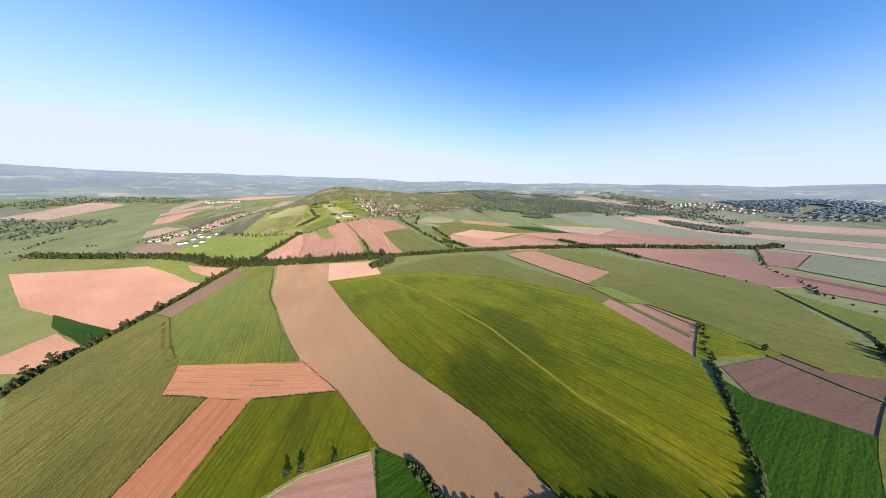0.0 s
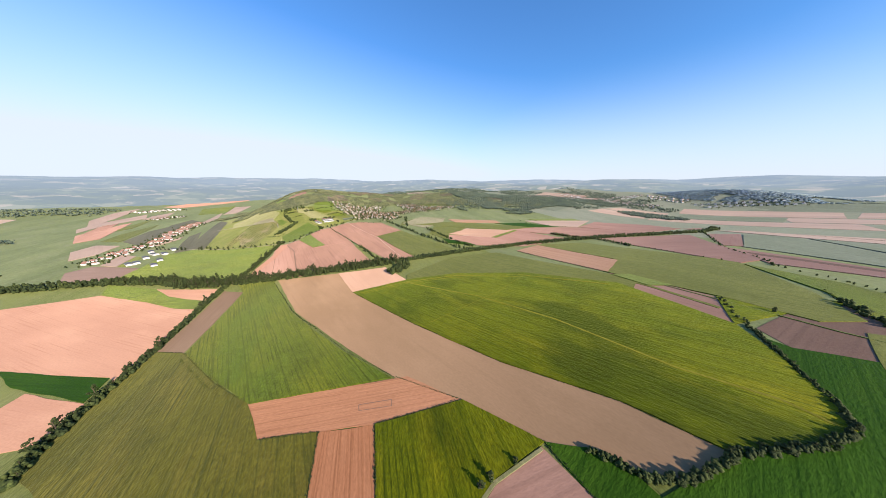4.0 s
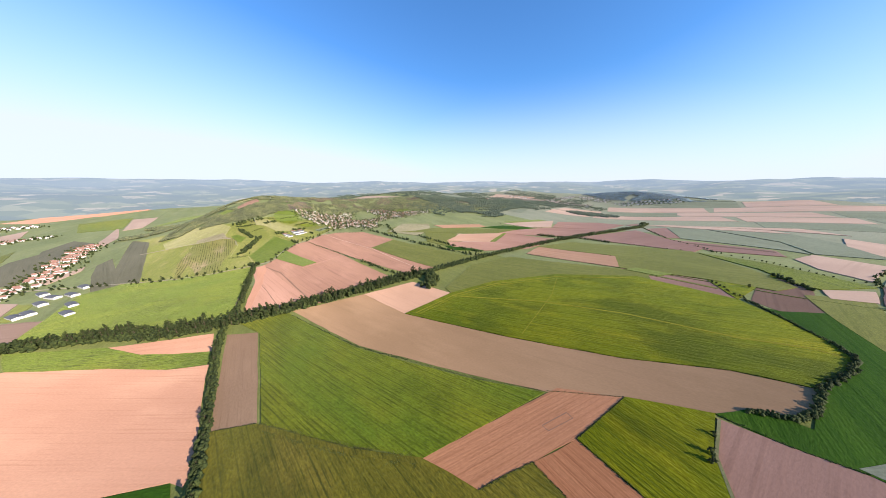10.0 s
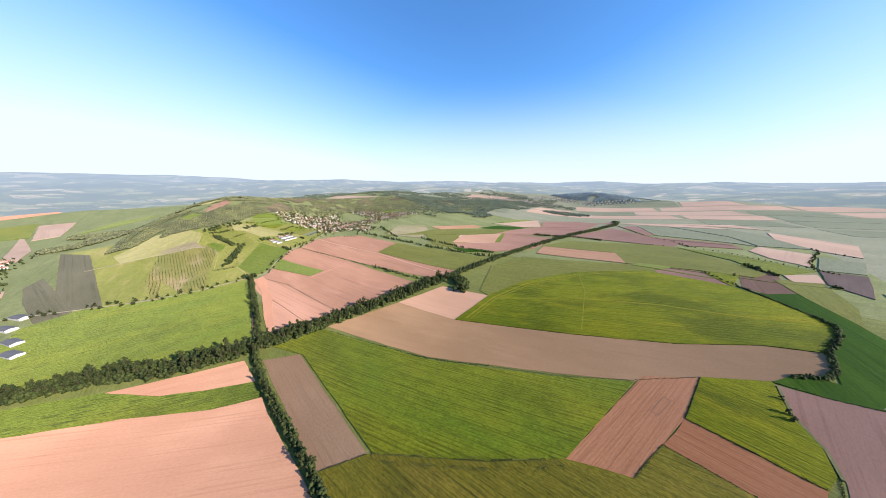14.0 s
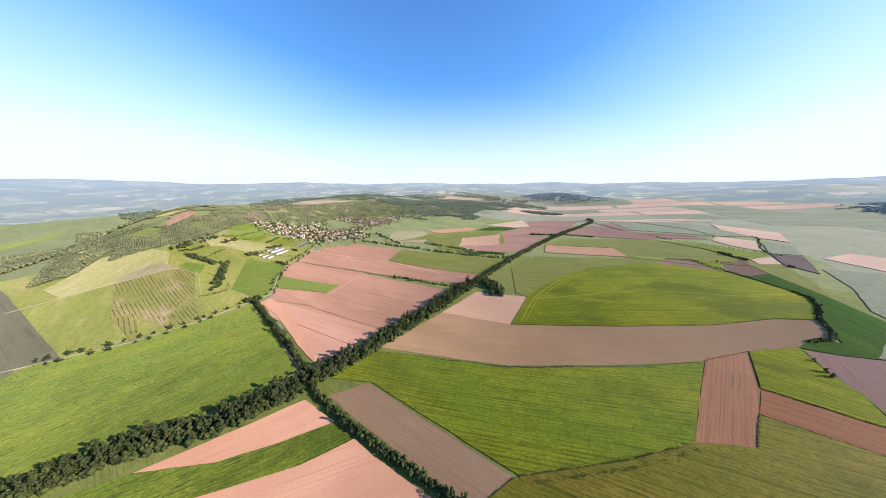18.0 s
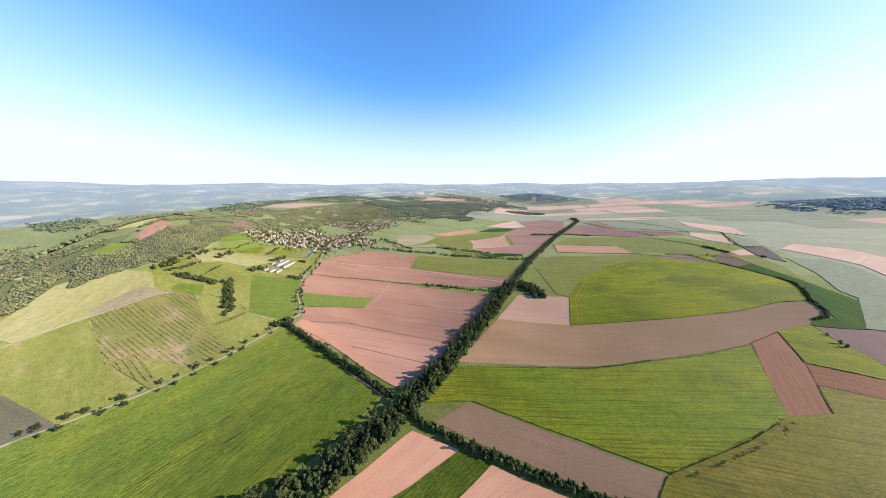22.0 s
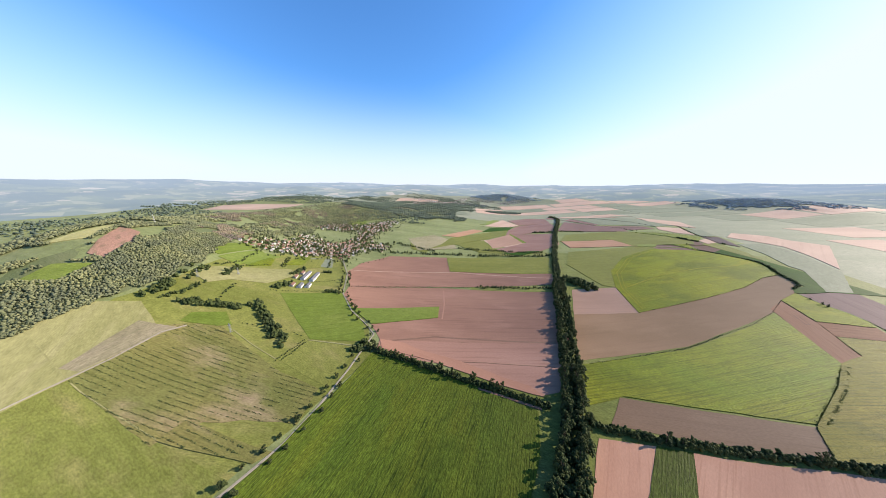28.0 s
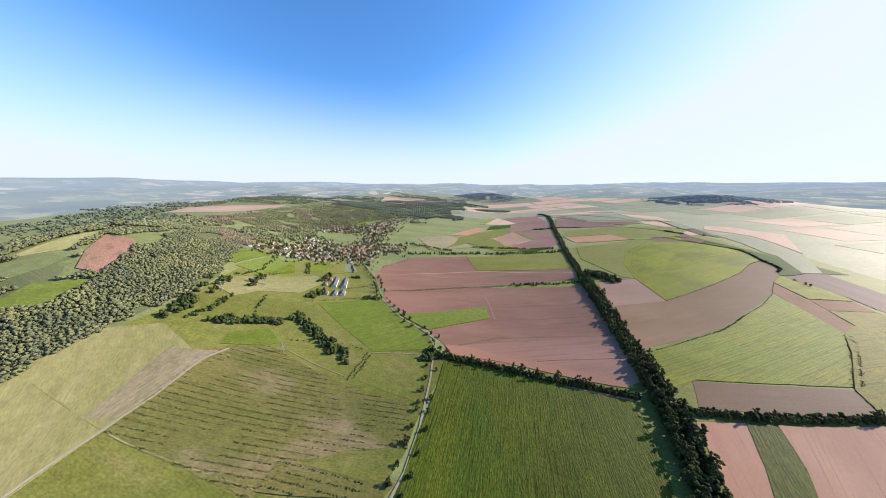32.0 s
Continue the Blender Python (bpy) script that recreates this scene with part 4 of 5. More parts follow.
BLOCKED = [(-1194, 149, 340), (-1089, 551, 240), (-772, 373, 230), (-904, 859, 200), (-166, 1870, 230), (-686, 1168, 160), (-557, -390, 190), (-714, -487, 170), (-914, -499, 150), (-179, 1872, 260), (1191, 1440, 300), (991, 2175, 220), (-1117, -126, 200)]
WOODY = []


def far_fields():
    rnd = random.Random(5)
    for j in range(-14, 20):
        x = -3600.0 + rnd.uniform(0, 200)
        depth = rnd.uniform(120, 170)
        y0 = j * 150.0
        while x < 3600:
            w = rnd.uniform(170, 460)
            c, s = math.cos(0.22), math.sin(0.22)
            quad = []
            for qx, qy in ((x + 8, y0 + 6), (x + w - 8, y0 + 6 + rnd.uniform(-15, 15)), (x + w - 8 + rnd.uniform(-25, 25), y0 + depth), (x + 8 + rnd.uniform(-25, 25), y0 + depth)):
                quad.append((qx * c - qy * s, qx * s + qy * c))
            mx, my = sum(q[0] for q in quad) / 4, sum(q[1] for q in quad) / 4
            x += w
            kind = rnd.random()
            far = math.hypot(mx - MIDX, my - MIDY)
            free = all(not (b[0] - w / 2 < mx < b[1] + w / 2 and b[2] - 75 < my < b[3] + 75) for b in TAKEN_BOXES)
            if not free or far > 1850 or (my < -200 and mx > -280) or (mx < -640 and -230 < my < 260 and mx > -1280):
                continue
            if any(math.hypot(mx - bx, my - by) < r for bx, by, r in BLOCKED):
                continue
            woods = 0.0 if mx > -350 else 0.7 if my < 540 else 0.8
            if kind < woods:
                WOODY.append((mx, my, w / 2, depth / 2))
                continue
            k, label = FAR_KINDS[rnd.randrange(len(FAR_KINDS))]
            # far to the right and back, greener fields swap to the haze-paled green
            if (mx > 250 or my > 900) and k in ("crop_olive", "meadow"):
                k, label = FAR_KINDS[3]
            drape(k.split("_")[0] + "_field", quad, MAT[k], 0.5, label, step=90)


far_fields()


# ---------------------------------------------------------------- trees
def icosa(level):
    bm = bmesh.new()
    bmesh.ops.create_icosphere(bm, subdivisions=level, radius=1)
    v = np.array([x.co[:] for x in bm.verts])
    f = np.array([[q.index for q in p.verts] for p in bm.faces])
    bm.free()
    return v, f


ICO1 = icosa(1)


def tri_mesh(name, verts, faces, mat):
    me = bpy.data.meshes.new(name)
    me.vertices.add(len(verts))
    me.vertices.foreach_set("co", np.asarray(verts, np.float32).ravel())
    me.loops.add(len(faces) * 3)
    me.loops.foreach_set("vertex_index", np.asarray(faces, np.int32).ravel())
    me.polygons.add(len(faces))
    me.polygons.foreach_set("loop_start", np.arange(0, len(faces) * 3, 3, dtype=np.int32))
    me.update(calc_edges=True)
    me.validate()
    me.materials.append(mat)
    return me


def crown_mesh(name, rng, height, radius, base, clumps, mat, ico):
    """A crown of many small ragged clumps of leaves, gathered in a few uneven lobes round a leaning axis."""
    vs, fs, at = [], [], 0
    lobes = []
    for k in range(max(5, clumps // 5)):
        a, h = rng.uniform(0, 6.283), (k + rng.uniform(0.2, 0.9)) / max(5, clumps // 5)
        wide = radius * (0.25 + 0.5 * math.sin(math.pi * min(1, 0.2 + 0.75 * h))) * rng.uniform(0.5, 1.0)
        lobes.append((np.array([math.cos(a) * wide, math.sin(a) * wide, base + (height - base) * (0.12 + 0.78 * h)]), radius * rng.uniform(0.34, 0.5) * (1.1 - 0.45 * h)))
    for k in range(clumps * 4):
        mid, size = lobes[rng.integers(len(lobes))]
        d = rng.normal(size=3)
        d /= np.linalg.norm(d)
        c = mid + d * size * rng.uniform(0.55, 1.05) * np.array([1, 1, 0.9])
        s = size * rng.uniform(0.22, 0.46)
        v = ico[0] * s * rng.uniform(0.45, 1.55, (len(ico[0]), 1)) * np.array([1, 1, rng.uniform(0.6, 0.95)])
        vs.append(v + c)
        fs.append(ico[1] + at)
        at += len(v)
    return tri_mesh(name, np.concatenate(vs), np.concatenate(fs), mat)


def limb(bm, a, b, r0, r1, sides=6):
    a, b = Vector(a), Vector(b)
    z = (b - a).normalized()
    x = z.orthogonal().normalized()
    y = z.cross(x)
    rings = []
    for p, r in ((a, r0), (b, r1)):
        rings.append([bm.verts.new(p + (x * math.cos(6.283 * k / sides) + y * math.sin(6.283 * k / sides)) * r) for k in range(sides)])
    for k in range(sides):
        bm.faces.new((rings[0][k], rings[0][(k + 1) % sides], rings[1][(k + 1) % sides], rings[1][k]))


def make_tree(name, seed, height, radius, label, category="tree", clumps=26):
    rng = np.random.default_rng(seed)
    root = tagged(new(name), label, category)
    bm = bmesh.new()
    limb(bm, (0, 0, -0.4), (0.1, 0.05, height * 0.45), height * 0.028, height * 0.018, 8)
    limb(bm, (0.1, 0.05, height * 0.45), (0.2, -0.1, height * 0.85), height * 0.018, height * 0.005)
    for k in range(4):
        a = rng.uniform(0, 6.28)
        z0 = height * rng.uniform(0.3, 0.55)
        limb(bm, (0.08, 0.04, z0), (math.cos(a) * radius * 0.6, math.sin(a) * radius * 0.6, z0 + height * 0.22), height * 0.011, height * 0.003)
    part("trunk", bm, BARK, root)
    crown = new("crown", crown_mesh("crown", rng, height, radius, height * 0.14, clumps, LEAF, ICO1))
    crown.parent = root
    return root


TREES = [make_tree("tree", 10 + k, h, r, "tall leafy green tree of the stream side belt", clumps=c)
         for k, (h, r, c) in enumerate(((14, 4.0, 46), (17, 4.4, 54), (12, 3.7, 40), (16, 3.4, 46), (10.5, 3.5, 38)))]
SMALL = [make_tree("tree", 30 + k, h, r, "small round leafy tree beside the country road", clumps=c)
         for k, (h, r, c) in enumerate(((6.5, 2.6, 30), (7.5, 2.9, 34), (5.5, 2.5, 26)))]
USED = set()


def plant(kinds, x, y, rnd, group, scale=1.0, label=""):
    k = rnd.choice(kinds)
    s = scale * rnd.uniform(0.8, 1.2)
    m = Matrix.Translation((x, y, ground(x, y))) @ Matrix.Rotation(rnd.uniform(0, 6.28), 4, "Z") @ Matrix.Diagonal((s, s, s * rnd.uniform(0.88, 1.12), 1))
    if k.name not in USED:
        USED.add(k.name)
        k.matrix_basis = m
        ob = k
    else:
        keep = k.matrix_basis.copy()
        k.matrix_basis = Matrix.Identity(4)
        ob = copy_thing(k, m)
        ob.matrix_basis = m
        k.matrix_basis = keep
    return tagged(ob, label, group=group)


def along(line, step):
    """Points every step metres along a line, with the way across it."""
    for a, b in zip(line, line[1:]):
        a, b = Vector(a), Vector(b)
        d = b - a
        m = max(1, int(d.length / step))
        for i in range(m):
            yield a + d * (i / m), Vector((-d.y, d.x)).normalized()


def belt(kinds, line, width, step, rnd, group, scale=1.0, gap=0.0, label=""):
    for p, n in along(line, step):
        if rnd.random() < gap:
            continue
        q = p + n * rnd.uniform(-width / 2, width / 2)
        plant(kinds, q.x + rnd.uniform(-1, 1), q.y + rnd.uniform(-1, 1), rnd, group, scale, label)


def thicket(name, spots, label, category, mat=None, clumps=5, seed=1, ico=None, tall=1.5):
    """Trees too many to count, as one mesh: spots of x, y, height, radius."""
    rng = np.random.default_rng(seed)
    ico = ico or ICO1
    vs, fs, at = [], [], 0
    for x, y, h, r in spots:
        z = ground(x, y)
        for k in range(clumps):
            a, t = rng.uniform(0, 6.283), (k + 0.6) / clumps
            w = r * rng.uniform(0.15, 0.6) * (1.15 - 0.6 * t)
            c = np.array([x + math.cos(a) * w, y + math.sin(a) * w, z + h * (0.15 + 0.68 * t)])
            v = ico[0] * (r * rng.uniform(0.45, 0.75) * (1.15 - 0.45 * t)) * rng.uniform(0.5, 1.45, (len(ico[0]), 1)) * np.array([1, 1, 1.15 if clumps > 1 else tall])
            vs.append(v + c)
            fs.append(ico[1] + at)
            at += len(v)
    return tagged(new(name, tri_mesh(name, np.concatenate(vs), np.concatenate(fs), mat or WOOD)), label, category, kind="stuff")


# the belt of trees along the stream
STREAM = [(31, 1104), (48, 1083), (50, 1000), (14, 855), (-32, 700), (-104, 394), (-130, 238), (-148, 128), (-162, 53), (-173, -10), (-186, -61), (-199, -98), (-214, -138), (-227, -146), (-248, -180), (-271, -227), (-289, -276), (-341, -562)]
rnd = random.Random(3)
near_line = STREAM[6:17]
for p, n in along(near_line, 5.6):
    for side in (-7, 6):
        q = p + n * (side + rnd.uniform(-4, 4))
        plant(TREES, q.x + rnd.uniform(-2, 2), q.y + rnd.uniform(-2, 2), rnd, "trees of the stream belt", 1.25 if -110 < q.y < 0 else 1.0)
spots = []
for p, n in along(STREAM[:7], 4.4):
    for side in (-4, 1, 5):
        q = p + n * (side + rnd.uniform(-3, 3))
        spots.append((q.x, q.y, rnd.uniform(5, 9), rnd.uniform(2.2, 3.4)))
for p, n in along(STREAM[16:], 5.0):
    for side in (-7, 0, 7):
        q = p + n * (side + rnd.uniform(-4, 4))
        spots.append((q.x, q.y, rnd.uniform(7, 12), rnd.uniform(2.6, 4)))
for p, n in along(near_line, 0.7):      # younger trees and undergrowth inside the belt
    q = p + n * rnd.uniform(-12, 11)
    spots.append((q.x, q.y, rnd.uniform(4, 12), rnd.uniform(2.0, 3.4)))
for k in range(80):                      # the wider clump where the patch of bare soil ends
    p = Vector((-106, 258)).lerp(Vector((-71, 225)), rnd.random())
    spots.append((p.x + rnd.uniform(-11, 11), p.y + rnd.uniform(-11, 11), rnd.uniform(8, 14), rnd.uniform(2.5, 4)))
thicket("stream_trees", spots, "dense dark green belt of trees along the stream", "trees", LEAF, 7, 4)

# hedges that meet the belt
HEDGE_A = [(-422, -29), (-386, -32), (-351, -36), (-292, -42), (-244, -46), (-206, -52)]
HEDGE_B = [(-172, -60), (-117, -62), (-74, -60), (-33, -56), (6, -54), (46, -53), (81, -51), (114, -50), (147, -41)]
belt(SMALL * 2 + TREES[2:], HEDGE_A, 4, 5.0, rnd, "hedge trees", 1.05, 0.0, "leafy hedge tree between two fields")
belt(SMALL * 2 + TREES[2:], HEDGE_B, 5, 6.0, rnd, "hedge trees", 1.0, 0.06, "leafy hedge tree between two fields")
under = []
for line, wide in ((HEDGE_A, 3.2), (HEDGE_B, 3.0)):
    for p, n in along(line, 1.1):
        q = p + n * rnd.uniform(-wide, wide)
        under.append((q.x, q.y, rnd.uniform(3, 7.5), rnd.uniform(1.7, 2.7)))
thicket("hedge_undergrowth", under, "dense dark green undergrowth of the hedges", "hedge", LEAF, 6, 5)
HEDGE_C = [(268, 463), (293, 432), (303, 418), (314, 404), (326, 383), (320, 353), (311, 333), (306, 318), (302, 289), (293, 272), (283, 267), (273, 259)]
belt(SMALL, HEDGE_C[4:10], 3, 7, rnd, "hedge trees", 0.72, 0.1, "leafy hedge tree at the field corner")
corner = []
for p, n in along(HEDGE_C, 0.9):
    q = p + n * rnd.uniform(-1.6, 1.6)
    tall = 1.0 if p.y < 400 else 0.7
    corner.append((q.x, q.y, tall * rnd.uniform(1.8, 4.4), tall * rnd.uniform(1.1, 2.0)))
thicket("corner_hedge", corner, "dark green hedge curving round the crop field", "hedge", LEAF, 5, 9)
for at in ((262, 224), (263, 202), (262, 209)):
    plant(SMALL, *at, rnd, "hedge trees", 0.9, "lone round tree at the crop edge")
plant(SMALL, *(271, 509), rnd, "hedge trees", 0.9, "lone round tree in the open field")

# rough weeds in two dark lines between two crops
weeds = []
for p, n in along([(36, -19), (104, 33), (144, 69)], 0.09):
    q = p + n * (rnd.choice((-2.6, 2.6)) + rnd.gauss(0, 0.9))
    if noise.noise(Vector((q.x / 5, q.y / 5, 2.5))) < 0.0:
        weeds.append((q.x, q.y, rnd.uniform(0.8, 1.45), rnd.uniform(0.3, 0.6)))
thicket("strip_weeds", weeds, "rough dark weeds in lines between two crops", "weeds", WEEDS, 3, 31)

# bushes and low growth along field edges
low = []
EDGES = [([(-510, -80), (-503, -41)], 2.4, 1.8), ([(-590, -52), (-543, -38), (-501, -40)], 6, 2.0), ([(-627, -162), (-530, -168)], 1.1, 0.9), ([(-145, 20), (-2, 76), (59, 110)], 1.6, 1.5), ([(59, 110), (116, 140), (174, 178)], 1.4, 0.7), ([(174, 179), (217, 216), (261, 244)], 0.5, 0.75), ([(217, 216), (206, 159), (265, 153)], 0.45, 1.1), ([(194, 125), (181, 89)], 0.45, 1.0), ([(194, 125), (255, 122)], 0.45, 1.0), ([(14, -51), (32, -20)], 0.45, 1.0), ([(-25, 151), (110, 212), (202, 259), (264, 302), (304, 319)], 0.6, 0.8), ([(-531, 95), (-412, 139), (-297, 176)], 4, 2.6), ([(-297, 176), (-145, 214)], 3.5, 5), ([(-536, 287), (-392, 326), (-101, 404)], 6, 7),
         ([(291, 579), (308, 558)], 3, 6), 
         
         ([(-366, 386), (-233, 405), (-125, 422)], 5, 6), ([(-564, 366), (-425, 337)], 5, 6), ([(236, 511), (268, 463)], 4, 3.5), ([(262, 240), (264, 209), (272, 186), (272, 165), (266, 130)], 0.8, 0.9), ([(260, 232), (261, 209), (269, 184)], 1.3, 0.9), ([(261, 244), (289, 246), (316, 253)], 0.9, 1.1), ([(-567, 189), (-524, 256)], 9, 3),
         ([(-126, 662), (-72, 674), (-27, 685)], 2.6, 6.0), ([(-33, 700), (63, 681)], 3.0, 5.0), ([(50, 1000), (86, 931), (146, 797), (213, 721)], 6, 3.2), ([(62, 689), (146, 679), (204, 675)], 9, 2.6), ([(213, 721), (229, 692)], 2.5, 3.5), ([(226, 697), (282, 664), (333, 622), (367, 609)], 7, 2.6), ([(278, 609), (300, 566)], 9, 2.0), ([(300, 561), (311, 550), (320, 539)], 2.0, 4.2), ([(366, 597), (371, 645), (411, 765), (409, 793)], 4, 3.2), ([(411, 769), (445, 728)], 9, 3), ([(-40, 478), (132, 497)], 5, 1.4), ([(368, 599), (388, 590)], 4, 3.4), ([(360, 521), (367, 519)], 1.5, 5.0), ([(-325, 725), (-269, 717), (-168, 785)], 8, 3),
         ([(-371, -631), (-406, -630), (-461, -651), (-512, -658)], 6, 4), ([(-520, -789), (-594, -802), (-742, -760)], 6, 4), ([(-406, -516), (-415, -497)], 6, 4), ([(-313, -551), (-332, -517)], 6, 4),
         ([(-651, -31), (-665, 5)], 3.5, 3.0), ([(-694, -67), (-687, -53), (-688, -16)], 2.2, 4.2), ([(-714, 10), (-706, 40), (-728, 101)], 2.6, 3.4), ([(-696, 34), (-677, 77)], 4, 2.4), ([(-587, 78), (-551, 109)], 4, 2.2), ([(-620, 17), (-543, 70)], 4, 1.8), ([(-690, 123), (-663, 79)], 1.6, 2.6), ([(-688, 126), (-660, 83)], 1.6, 2.6), ([(-504, -77), (-500, -44)], 2.2, 2.0), ([(-646, 198), (-605, 133)], 2.0, 3.0)]
for line, step, h in EDGES:
    for p, n in along(line, step):
        if rnd.random() < 0.85:
            q = p + n * rnd.uniform(-0.6, 0.6) * h
            low.append((q.x, q.y, h * rnd.uniform(0.6, 1.3), h * rnd.uniform(0.35, 0.55)))
thicket("hedgerow_bushes", low, "dark green hedgerow bushes along the field edges", "hedge", LEAF, 5, 6)

# trees along the road
ROAD = [(-540, -385), (-489, -272), (-446, -176), (-434, -144), (-429, -112), (-427, -64), (-428, -34), (-428, -4), (-450, 12), (-486, 32), (-526, 68), (-562, 134), (-612, 192), (-665, 238)]
for p, n in along(ROAD, 11):
    for side in (-6, 5.5):
        if rnd.random() < 0.35 + 0.5 * (noise.noise(Vector((p.x / 30, p.y / 30, side))) > -0.1):
            q = p + n * (side + rnd.uniform(-1, 1))
            plant(SMALL, q.x, q.y + rnd.uniform(-3, 3), rnd, "roadside trees", 1.0)
# copses on the meadow
cop = []
for a, b, w, m in (((-672, -60), (-615, -30), 4, 70), ((-607, -17), (-521, -57), 7, 95), ((-704, -75), (-717, -2), 8, 40), ((-688, 3), (-694, 33), 4, 14), ((-437, -42), (-425, -20), 6, 22), ((-552, 61), (-526, 72), 4, 12), ((-622, 24), (-616, 50), 5, 22), ((-632, 74), (-636, 108), 3, 14), ((-600, 116), (-590, 122), 3, 8)):
    a, b = Vector(a), Vector(b)
    for k in range(m):
        p = a.lerp(b, rnd.random())
        cop.append((p.x + rnd.uniform(-w, w), p.y + rnd.uniform(-w, w), rnd.uniform(4, 8), rnd.uniform(2, 3.4)))
thicket("meadow_copses", cop, "dark green scrubby copses on the meadow", "trees", LEAF, 6, 8)

# woods on the ridge
CLEAR = [[(-816, -65), (-839, -43), (-868, -7), (-834, -3), (-811, -22), (-793, -61)], [(-823, -120), (-825, -89), (-789, -68), (-786, -104)], [(-891, -79), (-898, -28), (-890, 20), (-851, -46)]]
drape("clearing", CLEAR[0], MAT["red_earth"], 1.0, "reddish brown bare cleared slope", "clearing", step=20, soft=4)


def inside(x, y, poly):
    hit = False
    for (ax, ay), (bx, by) in zip(poly, poly[1:] + poly[:1]):
        if (ay > y) != (by > y) and x < (bx - ax) * (y - ay) / (by - ay) + ax:
            hit = not hit
    return hit


OPEN = [[(-261, 714), (-35, 1541), (315, 1508), (53, 796)], [(-856, 419), (-674, 610), (-546, 317), (-786, 110)], [(-576, 638), (-532, 791), (-442, 792), (-466, 621)]]
FLOOR = [(-744, -244), (-736, -141), (-733, -116), (-727, -82), (-717, -37), (-724, -1), (-743, 32), (-825, 166), (-890, 177), (-872, 98), (-812, 1), (-840, -56), (-844, -90), (-947, -206)]
drape("forest_floor", FLOOR, MAT["forest_floor"], 0.3, "dark green forest floor under the ridge woods", "forest floor", step=40, soft=8)
TOWN_FIELDS = [[(b[0] - 6, b[2] - 6), (b[1] + 6, b[2] - 6), (b[1] + 6, b[3] + 6), (b[0] - 6, b[3] + 6)] for b in TAKEN_BOXES if b[1] < -650 and b[3] < 200]
wood, dry = [], []
def wooded(x, y):
    x, y = x / 1.07, y / 1.07
    edge = -775 - 45 * math.sin(y / 72.0) - (70 if 100 < y < 385 else 0) + max(0, y - 385) * 0.5
    if y < 120:
        edge = -800 - max(0, -40 - y) * 0.8
    return x < edge + 30 * noise.noise(Vector((x / 30, y / 30, 2.0)))


fx0, fx1 = min(p[0] for p in FLOOR), max(p[0] for p in FLOOR)
fy0, fy1 = min(p[1] for p in FLOOR), max(p[1] for p in FLOOR)
for k in range(105000):
    if k % 2:
        t = rnd.random()
        x, y = -940 + 140 * t * t + rnd.gauss(0, 110), -110 + 1100 * t + rnd.gauss(0, 75)
    else:
        x, y = rnd.uniform(fx0, fx1), rnd.uniform(fy0, fy1)
    on_floor = inside(x + 9 * noise.noise(Vector((x / 14, y / 14, 3.0))), y, FLOOR)
    if not (on_floor or wooded(x, y)) or any(inside(x, y, poly) for poly in CLEAR):
        continue
    bare = noise.noise(Vector((x / 100, y / 100, 9.0)))
    if noise.noise(Vector((x / 45, y / 45, 4.0))) > 0.30:
        continue
    spot = (x, y, rnd.uniform(3, 6.5), 1.0 + 2.3 * rnd.random() ** 2)
    crest = 80 < y < 375 and abs(x + 815 + 0.31 * (y - 86)) < 34 + 30 * noise.noise(Vector((x / 40, y / 40, 1.0)))
    (dry if (crest or (bare > 0.15 and y > 80)) and rnd.random() < 0.75 else wood).append(spot)
for k in range(15000):                   # the far side of the ridge
    x, y = rnd.uniform(-1500, -910), rnd.uniform(-380, 210)
    if noise.noise(Vector((x / 90, y / 90, 5.5))) < 0.22 and not any(inside(x, y, poly) for poly in CLEAR) and not any(inside(x, y, poly) for poly in TOWN_FIELDS):
        wood.append((x, y, rnd.uniform(5, 9), rnd.uniform(3.5, 6)))
thicket("ridge_woods", wood, "green deciduous woods covering the ridge", "woods", WOOD, 1, 11, tall=1.05)
thicket("dry_scrub", dry, "brown dying conifers on the ridge top", "woods", DRY, 1, 12, tall=1.3)
hill, hazy = [], []
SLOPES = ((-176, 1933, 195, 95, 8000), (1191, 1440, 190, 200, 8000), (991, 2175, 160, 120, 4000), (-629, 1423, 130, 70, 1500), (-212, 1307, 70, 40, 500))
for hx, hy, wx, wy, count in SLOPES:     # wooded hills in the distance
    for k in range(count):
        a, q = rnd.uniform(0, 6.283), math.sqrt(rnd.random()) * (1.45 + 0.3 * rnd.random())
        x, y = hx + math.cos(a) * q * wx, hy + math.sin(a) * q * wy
        # these hills get the leaves with haze in their colour
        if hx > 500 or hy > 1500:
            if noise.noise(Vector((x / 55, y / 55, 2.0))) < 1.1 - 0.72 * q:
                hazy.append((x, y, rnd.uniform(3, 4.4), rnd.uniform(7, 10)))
        else:
            hill.append((x, y, rnd.uniform(4, 7), rnd.uniform(5, 8)))
for k in range(9000):                    # slopes behind the village
    x, y = rnd.uniform(-1010, -400), rnd.uniform(740, 1230)
    if noise.noise(Vector((x / 120, y / 120, 6.0))) < 0.22 and not any(inside(x, y, f) for f in OPEN):
        hill.append((x, y, rnd.uniform(6, 10), rnd.uniform(4.5, 7)))
thicket("plain_woods", hazy, "woods on the hills beyond the plain, paled blue-green for haze", "woods", HAZELEAF, 1, 25, tall=0.25)
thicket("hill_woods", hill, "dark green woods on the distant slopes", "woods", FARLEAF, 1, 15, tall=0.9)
far = []
for mx, my, rx, ry in WOODY:
    for k in range(int(rx * ry / 42) + 4):
        x, y = mx + rnd.uniform(-rx, rx), my + rnd.uniform(-ry, ry)
        if not any(inside(x, y, f) for f in OPEN) and noise.noise(Vector((x / 80, y / 80, 8.0))) < 0.3:
            far.append((x, y, rnd.uniform(6, 10), rnd.uniform(5, 8)))
